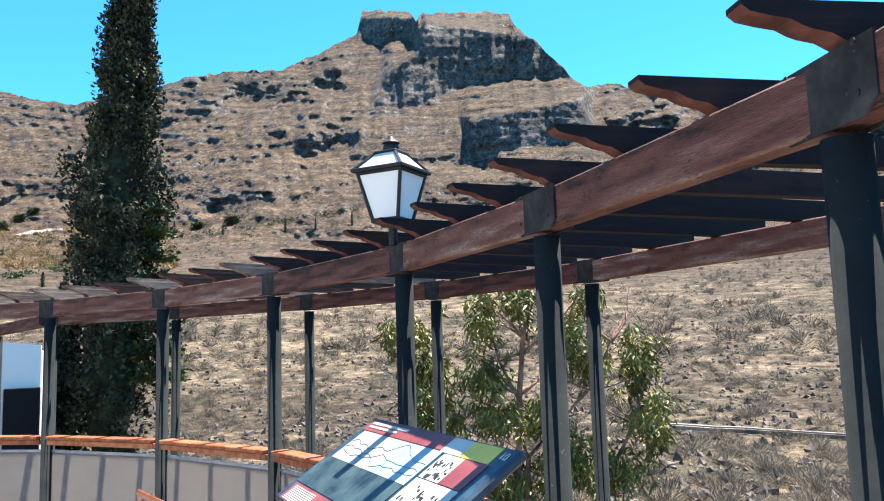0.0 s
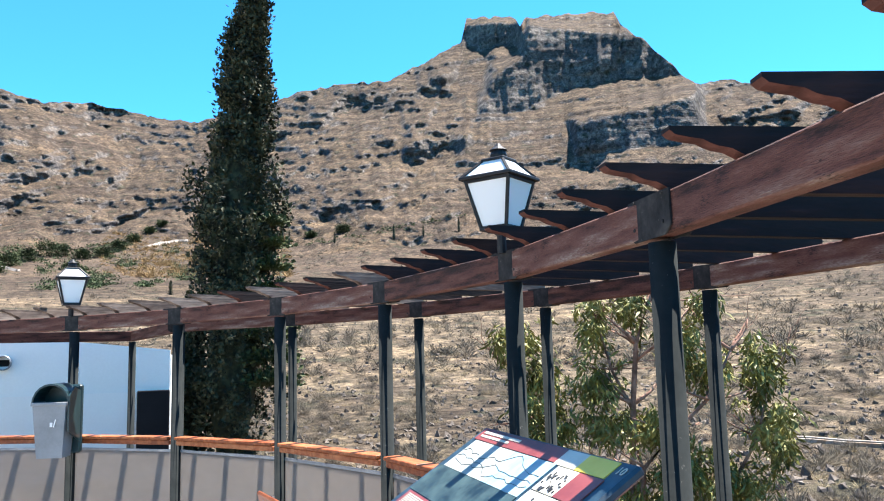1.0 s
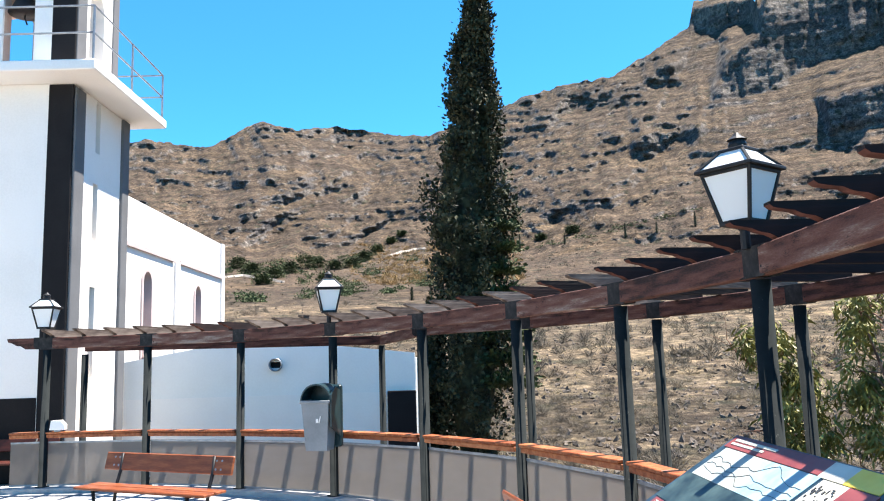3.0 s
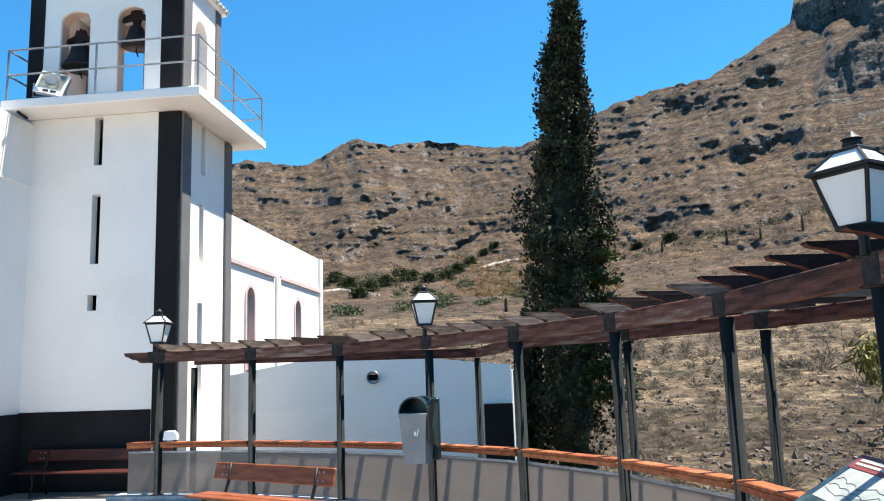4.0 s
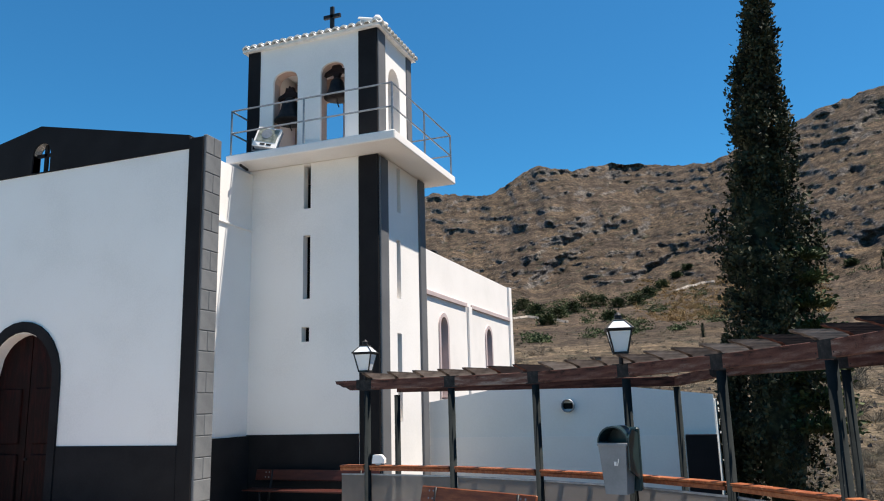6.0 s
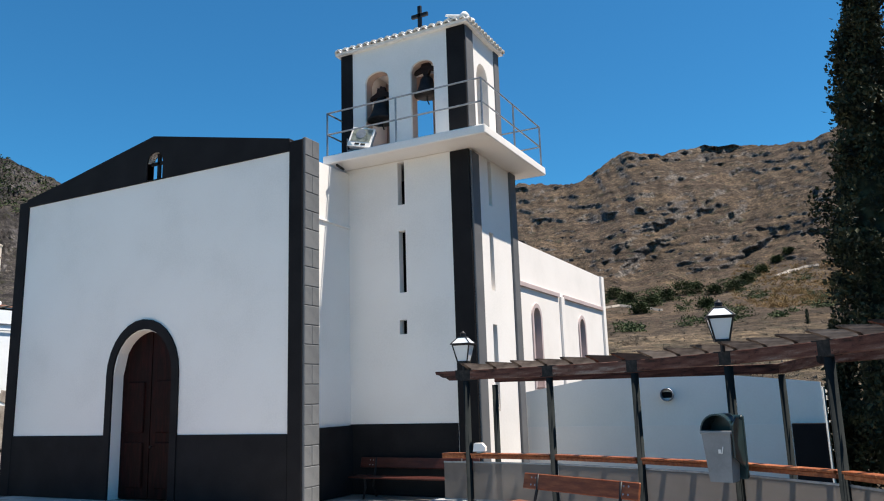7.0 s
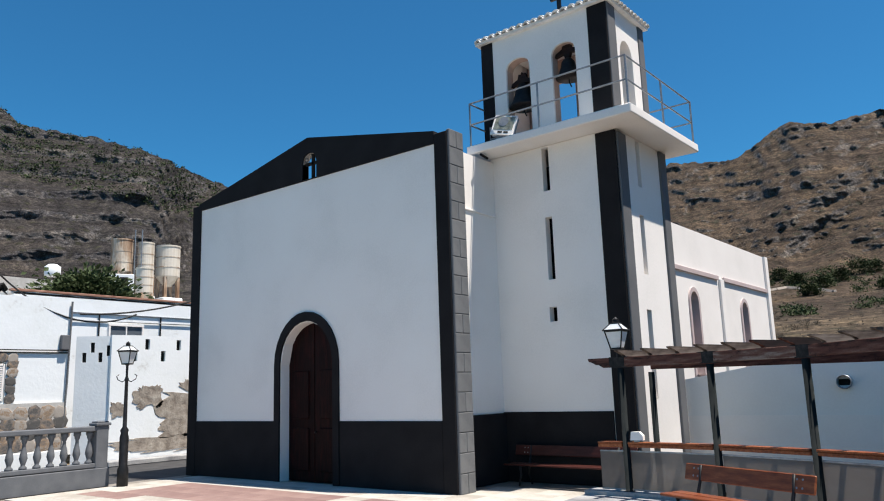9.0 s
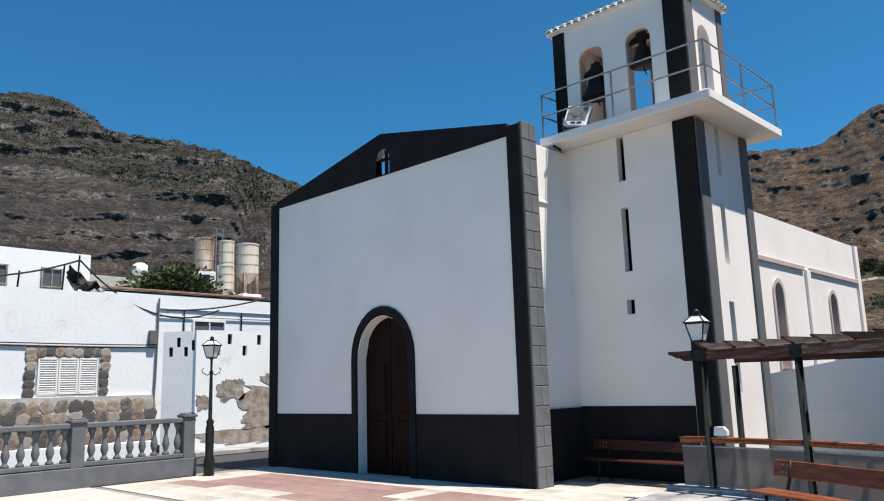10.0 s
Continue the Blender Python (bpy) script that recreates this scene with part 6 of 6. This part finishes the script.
sag((-25.2, 4.0, 5.6), (-25.4, 9.1, 6.4), 0.35)
sag((-25.4, 9.1, 6.4), (-25.2, 14.0, 5.0), 0.9)
sag((-25.2, 12.0, 4.9), (-24.0, 19.0, 7.0), 0.5)
sag((-25.26, 2.0, 3.75), (-25.26, 11.7, 3.62), 0.06, 0.022)
sag((-25.26, 2.0, 3.80), (-25.26, 11.7, 3.70), 0.05, 0.018)
cloth = Shape()
for i in range(9):
    for j in range(7):
        cloth.v.append((-25.4 + 0.1 * math.sin(i + j), 8.75 + 0.125 * i + 0.05 * math.sin(3 * j), 6.30 - 0.105 * j * (1 - 0.7 * abs(i - 2) / 6) - 0.075 * i - 0.16 * abs(math.sin(i * 0.9))))
for i in range(8):
    for j in range(6):
        cloth.f.append((i * 7 + j, (i + 1) * 7 + j, (i + 1) * 7 + j + 1, i * 7 + j + 1))
single("torn_cloth", cloth, CABLE, "torn black shade cloth hanging on a roof pole", "cloth")
for y, h in ((9.05, 1.25), (8.6, 0.9), (7.3, 0.6)):
    pole = thing("roof_pole", "thin rusty pole on the roof edge", "pole", (-25.4, y, 5.3))
    part("pole", Shape().tube([(0, 0, 0), (0.02, 0.03, h)], 0.03, 5), IRON, pole)


# ---- bushes ----
def scatter(n, az0, az1, v0, v1, s0, s1, seed, clump=0.0):
    rnd = random.Random(seed)
    out = []
    while len(out) < n:
        az, v = rnd.uniform(az0, az1), v0 + (v1 - v0) * rnd.random()
        if clump and noise.noise(Vector((az * 0.5, v * 30, seed))) < clump:
            continue
        x, y, z = hill_point(az, v)
        out.append((x, y, z, rnd.uniform(s0, s1)))
    return out


def on_slope(n, az0, az1, el0, el1, s0, s1, seed):
    """Places on the hillside spread evenly over the slope as the square sees it, thicker in patches."""
    rnd = random.Random(seed)
    out = []
    while len(out) < n:
        az, el = rnd.uniform(az0, az1), rnd.uniform(el0, el1)
        if noise.noise(Vector((az * 0.3, el * 0.5, seed))) < rnd.uniform(-0.7, 0.25):
            continue
        x, y, z = hill_at(az, el)
        out.append((x, y, z, rnd.uniform(s0, s1) * rnd.uniform(0.6, 1.0)))
    return out


def tufts(name, label, places, mat, blades, seed, slim=0.05):
    """Dry bushes: thin stems that fan out from one root."""
    rnd = np.random.RandomState(seed)
    verts, faces = [], []
    for x, y, z, s in places:
        for _ in range(blades):
            d = rnd.normal(size=3) * np.array([0.6, 0.6, 0.35])
            d[2] = abs(d[2]) + 0.25
            d *= s * (0.45 + 0.5 * rnd.rand()) / np.linalg.norm(d)
            side = np.cross(d, rnd.normal(size=3))
            side *= slim * s * (0.5 + rnd.rand()) / np.linalg.norm(side)
            p = np.array([x, y, z - 0.03]) + rnd.normal(size=3) * np.array([0.14, 0.14, 0.05]) * s + d * 0.25
            k = len(verts)
            verts += [tuple(p - side * 0.6), tuple(p + side * 0.6), tuple(p + d + side), tuple(p + d * 1.05 - side)]
            faces.append((k, k + 1, k + 2, k + 3))
    me = bpy.data.meshes.new(name)
    me.from_pydata(verts, [], faces)
    me.materials.append(mat)
    return tagged(new(name, me), label, "bushes", kind="stuff")


def loose_stones(places, seed):
    rnd = random.Random(seed)
    s = Shape()
    for x, y, z, size in places:
        m = pose(x, y, z + size * 0.1, rnd.uniform(0, 360), rnd.uniform(0, 360), rnd.uniform(0, 360)) @ Matrix.Diagonal((size * rnd.uniform(0.5, 1), size * rnd.uniform(0.4, 0.9), size * rnd.uniform(0.3, 0.6), 1))
        corners = [(a * rnd.uniform(0.7, 1.1), b * rnd.uniform(0.7, 1.1), d * rnd.uniform(0.7, 1.1)) for a, b, d in ((1, 0, 0), (0, 1, 0), (-1, 0, 0), (0, -1, 0), (0, 0, 1), (0, 0, -1))]
        s.add(corners, [(0, 1, 4), (1, 2, 4), (2, 3, 4), (3, 0, 4), (1, 0, 5), (2, 1, 5), (3, 2, 5), (0, 3, 5)], m)
    return single("loose_stones", s, SLOPE_STONE, "loose dark stones strewn over the dry slope", "stones", kind="stuff")


tufts("dry_bushes", "grey-brown dry bushes dotted over the near slope", on_slope(2100, -62, 14, -12.5, -0.5, 0.20, 0.58, 31), BUSH, 150, 2, 0.008)
tufts("straw_tufts", "pale straw tufts on the dry slope", on_slope(1700, -62, 14, -12.5, 2, 0.10, 0.30, 37), STRAW, 60, 12, 0.014)
tufts("scrub", "dry scrub dotted over the hillside", on_slope(2600, -62, 22, -2, 7.0, 0.3, 1.0, 32), BUSH, 48, 3, 0.02)
loose_stones(on_slope(7500, -62, 14, -12.5, 4, 0.07, 0.34, 38), 39)
bush_cloud("far_scrub", "dry scrub on the higher slopes", on_slope(2600, -60, 50, 6, 11, 0.5, 1.3, 33), BUSH, 0.28, 16, 4)
bush_cloud("green_bushes", "green bushes in the hillside hollow", scatter(420, -2, 21, 0.60, 0.70, 0.6, 2.4, 34, 0.05), GREEN_BUSH, 0.34, 60, 5)
bush_cloud("yard_shrub", "straggling grey-green shrub behind the yard wall", [(-26.2, 20.3, 4.3, 1.3), (-26.0, 21.2, 4.6, 1.2), (-26.4, 20.8, 5.1, 0.9)], GREEN_BUSH, 0.16, 420, 15)
hollow = [(9.6, 6.6, 3.4), (8.6, 6.7, 2.6), (10.6, 6.3, 2.4), (7.2, 6.5, 2.2), (6.0, 6.7, 2.4), (5.0, 7.3, 2.2), (4.0, 7.9, 2.0), (3.0, 8.6, 1.8), (2.2, 9.1, 1.8), (11.8, 5.9, 2.2), (13.4, 6.2, 2.4), (14.4, 6.6, 2.6), (12.6, 5.4, 2.0), (8.0, 5.6, 1.8), (-1.2, 8.3, 1.6), (-8.4, 8.3, 1.6), (-10.8, 8.7, 2.0)]
bush_cloud("hollow_shrubs", "dense green shrubs along the gully on the hillside", [(x, y, z + lift * size, size * (1.5 - 0.5 * lift)) for az, el, size in hollow for x, y, z in (hill_at(az, el),) for lift in (0.0, 0.45, 0.8)], HOLLOW_GREEN, 0.40, 520, 16)
tufts("orange_grass", "dry orange grass on the bank above the gully", on_slope(900, -7, 6, 5.4, 8.4, 0.7, 1.7, 44), ORANGE_STRAW, 30, 45, 0.03)
bush_cloud("orchard_bushes", "rows of green shrubs on a hillside terrace", scatter(60, -24, -6, 0.655, 0.668, 0.7, 1.5, 35), GREEN_BUSH, 0.4, 30, 6)
bush_cloud("village_trees", "dense green tree crowns behind the village roofs", [(*polar(az, 47), z, s) for az, z, s in ((66, 7.2, 2.0), (64.8, 7.6, 2.4), (63.5, 7.9, 2.5), (67.0, 6.9, 1.6), (62.9, 7.5, 2.0), (64.1, 8.2, 1.8))], GREEN_BUSH, 0.30, 1500, 7)
bush_cloud("pine_crowns", "small pines along the ridge", scatter(1500, 52, 82, 0.84, 0.998, 1.0, 2.4, 36), GREEN_BUSH, 0.7, 12, 8)
bush_cloud("near_shrub", "grey leafless shrubs below the terrace", [(x, y, -1.9, s) for x, y, s in ((2.6, 14.5, 1.5), (1.7, 16.0, 1.3), (3.8, 13.2, 1.2), (7.0, 8.5, 1.1), (8.0, 6.0, 1.1), (5.5, 11.5, 1.0))], BUSH, 0.16, 260, 9)

# ---- things on the hillside ----
for az, el, h in ((-6.3, 7.75, 3.0), (-6.75, 7.7, 2.4), (-10.2, 7.9, 1.6), (-14.6, 8.2, 2.4), (-16.9, 8.3, 1.8), (-19.6, 8.5, 2.2), (1.5, 4.2, 2.1)):
    x, y, z = hill_at(az, el)
    d = math.hypot(x, y)
    cypress(x, y, z - 0.2, h * d / 110, 0.28 * h * d / 110, "small dark cypress on the hillside terrace", 420, int(abs(az) * 10))
track = thing("hillside_track", "pale stone wall of a track across the hillside", "wall")
for pts in (((16.0, 6.0), (14.3, 6.1), (12.5, 5.8), (10.9, 5.56)), ((3.2, 7.5), (2.3, 7.85), (0.4, 8.2))):
    for (a0, e0_), (a1, e1_) in zip(pts, pts[1:]):
        for k in range(6):
            p = Vector(hill_at(a0 + (a1 - a0) * k / 6, e0_ + (e1_ - e0_) * k / 6))
            q = Vector(hill_at(a0 + (a1 - a0) * (k + 1) / 6, e0_ + (e1_ - e0_) * (k + 1) / 6))
            part("wall_stretch", Shape().tube([p, q], 0.0028 * p.length, 5), OLD_STONE, track)
culvert = thing("pipe_line", "pale water pipe laid along a dark stone wall", "pipe")
line = [hill_at(az, -6.75 - 0.045 * (-az - 39)) for az in range(-39, -63, -2)]
part("pipe", Shape().tube([Vector(p) + Vector((-0.1, -0.1, 0.18)) for p in line], 0.032, 8), OLD_STONE, culvert, "", True)
for p, q in zip(line, line[1:]):
    p, q = Vector(p), Vector(q)
    part("wall_stretch", Shape().add([p + Vector((0, 0, -0.5)), q + Vector((0, 0, -0.5)), q + Vector((0, 0, 0.12)), p + Vector((0, 0, 0.12)),
                                      p + Vector((0.5, 0.5, -0.5)), q + Vector((0.5, 0.5, -0.5)), q + Vector((0.5, 0.5, 0.12)), p + Vector((0.5, 0.5, 0.12))],
                                     [(0, 1, 2, 3), (5, 4, 7, 6), (3, 2, 6, 7), (0, 3, 7, 4), (1, 5, 6, 2)]), STONE, culvert, "dark rubble wall")

spot = thing("small_floodlight", "small white floodlight on the railing end", "floodlight", (*ring(87.0, 8.17)[:2], 1.06), 10)
part("housing", Shape().prism([(-0.11, 0.03), (0.11, 0.03), (0.11, 0.10), (0.05, 0.17), (-0.09, 0.17)], 0.13, Matrix.Translation((0, -0.065, 0))), WHITE, spot)
part("foot", Shape().box((0, 0, 0.015), (0.10, 0.10, 0.03), 0.005), GALV, spot)

# ---- paving slabs before the church; the rest of the square in two broad sheets ----
SLAB = 0.62
cream_slab = Shape().box((0, 0, 0), (SLAB - 0.012, SLAB - 0.012, 0.024), 0.004).mesh("paving_slab", CREAM_PAVE)
red_slab = Shape().box((0, 0, 0), (SLAB - 0.012, SLAB - 0.012, 0.024), 0.004).mesh("paving_slab", RED_PAVE)
RED_BANDS = ((-17.0, -11.4, 9.3, 10.7), (-17.7, -15.5, 8.3, 9.1), (-13.2, -10.8, 8.4, 9.4), (-10.6, -9.2, 9.9, 11.0))
for i in range(20):
    for j in range(10):
        x, y = -18.25 + SLAB * (i + 0.5), 7.2 + SLAB * (j + 0.5)
        if y > 11.9 and x < -9.3:
            continue
        if math.hypot(x - CX, y - CY) < 6.2 and x > -8:
            continue
        red = any(a < x < b and c < y < d for a, b, c, d in RED_BANDS)
        part("paving_slab", red_slab if red else cream_slab, None, floor, m=Matrix.Translation((x, y, -0.004)))
sheet = Shape()
sheet.box((-12.4, 1.2, -0.006), (12.2, 11.6, 0.02), 0.004)
part("paving_sheet", sheet, CREAM_PAVE, floor, "cream paving of the open square")
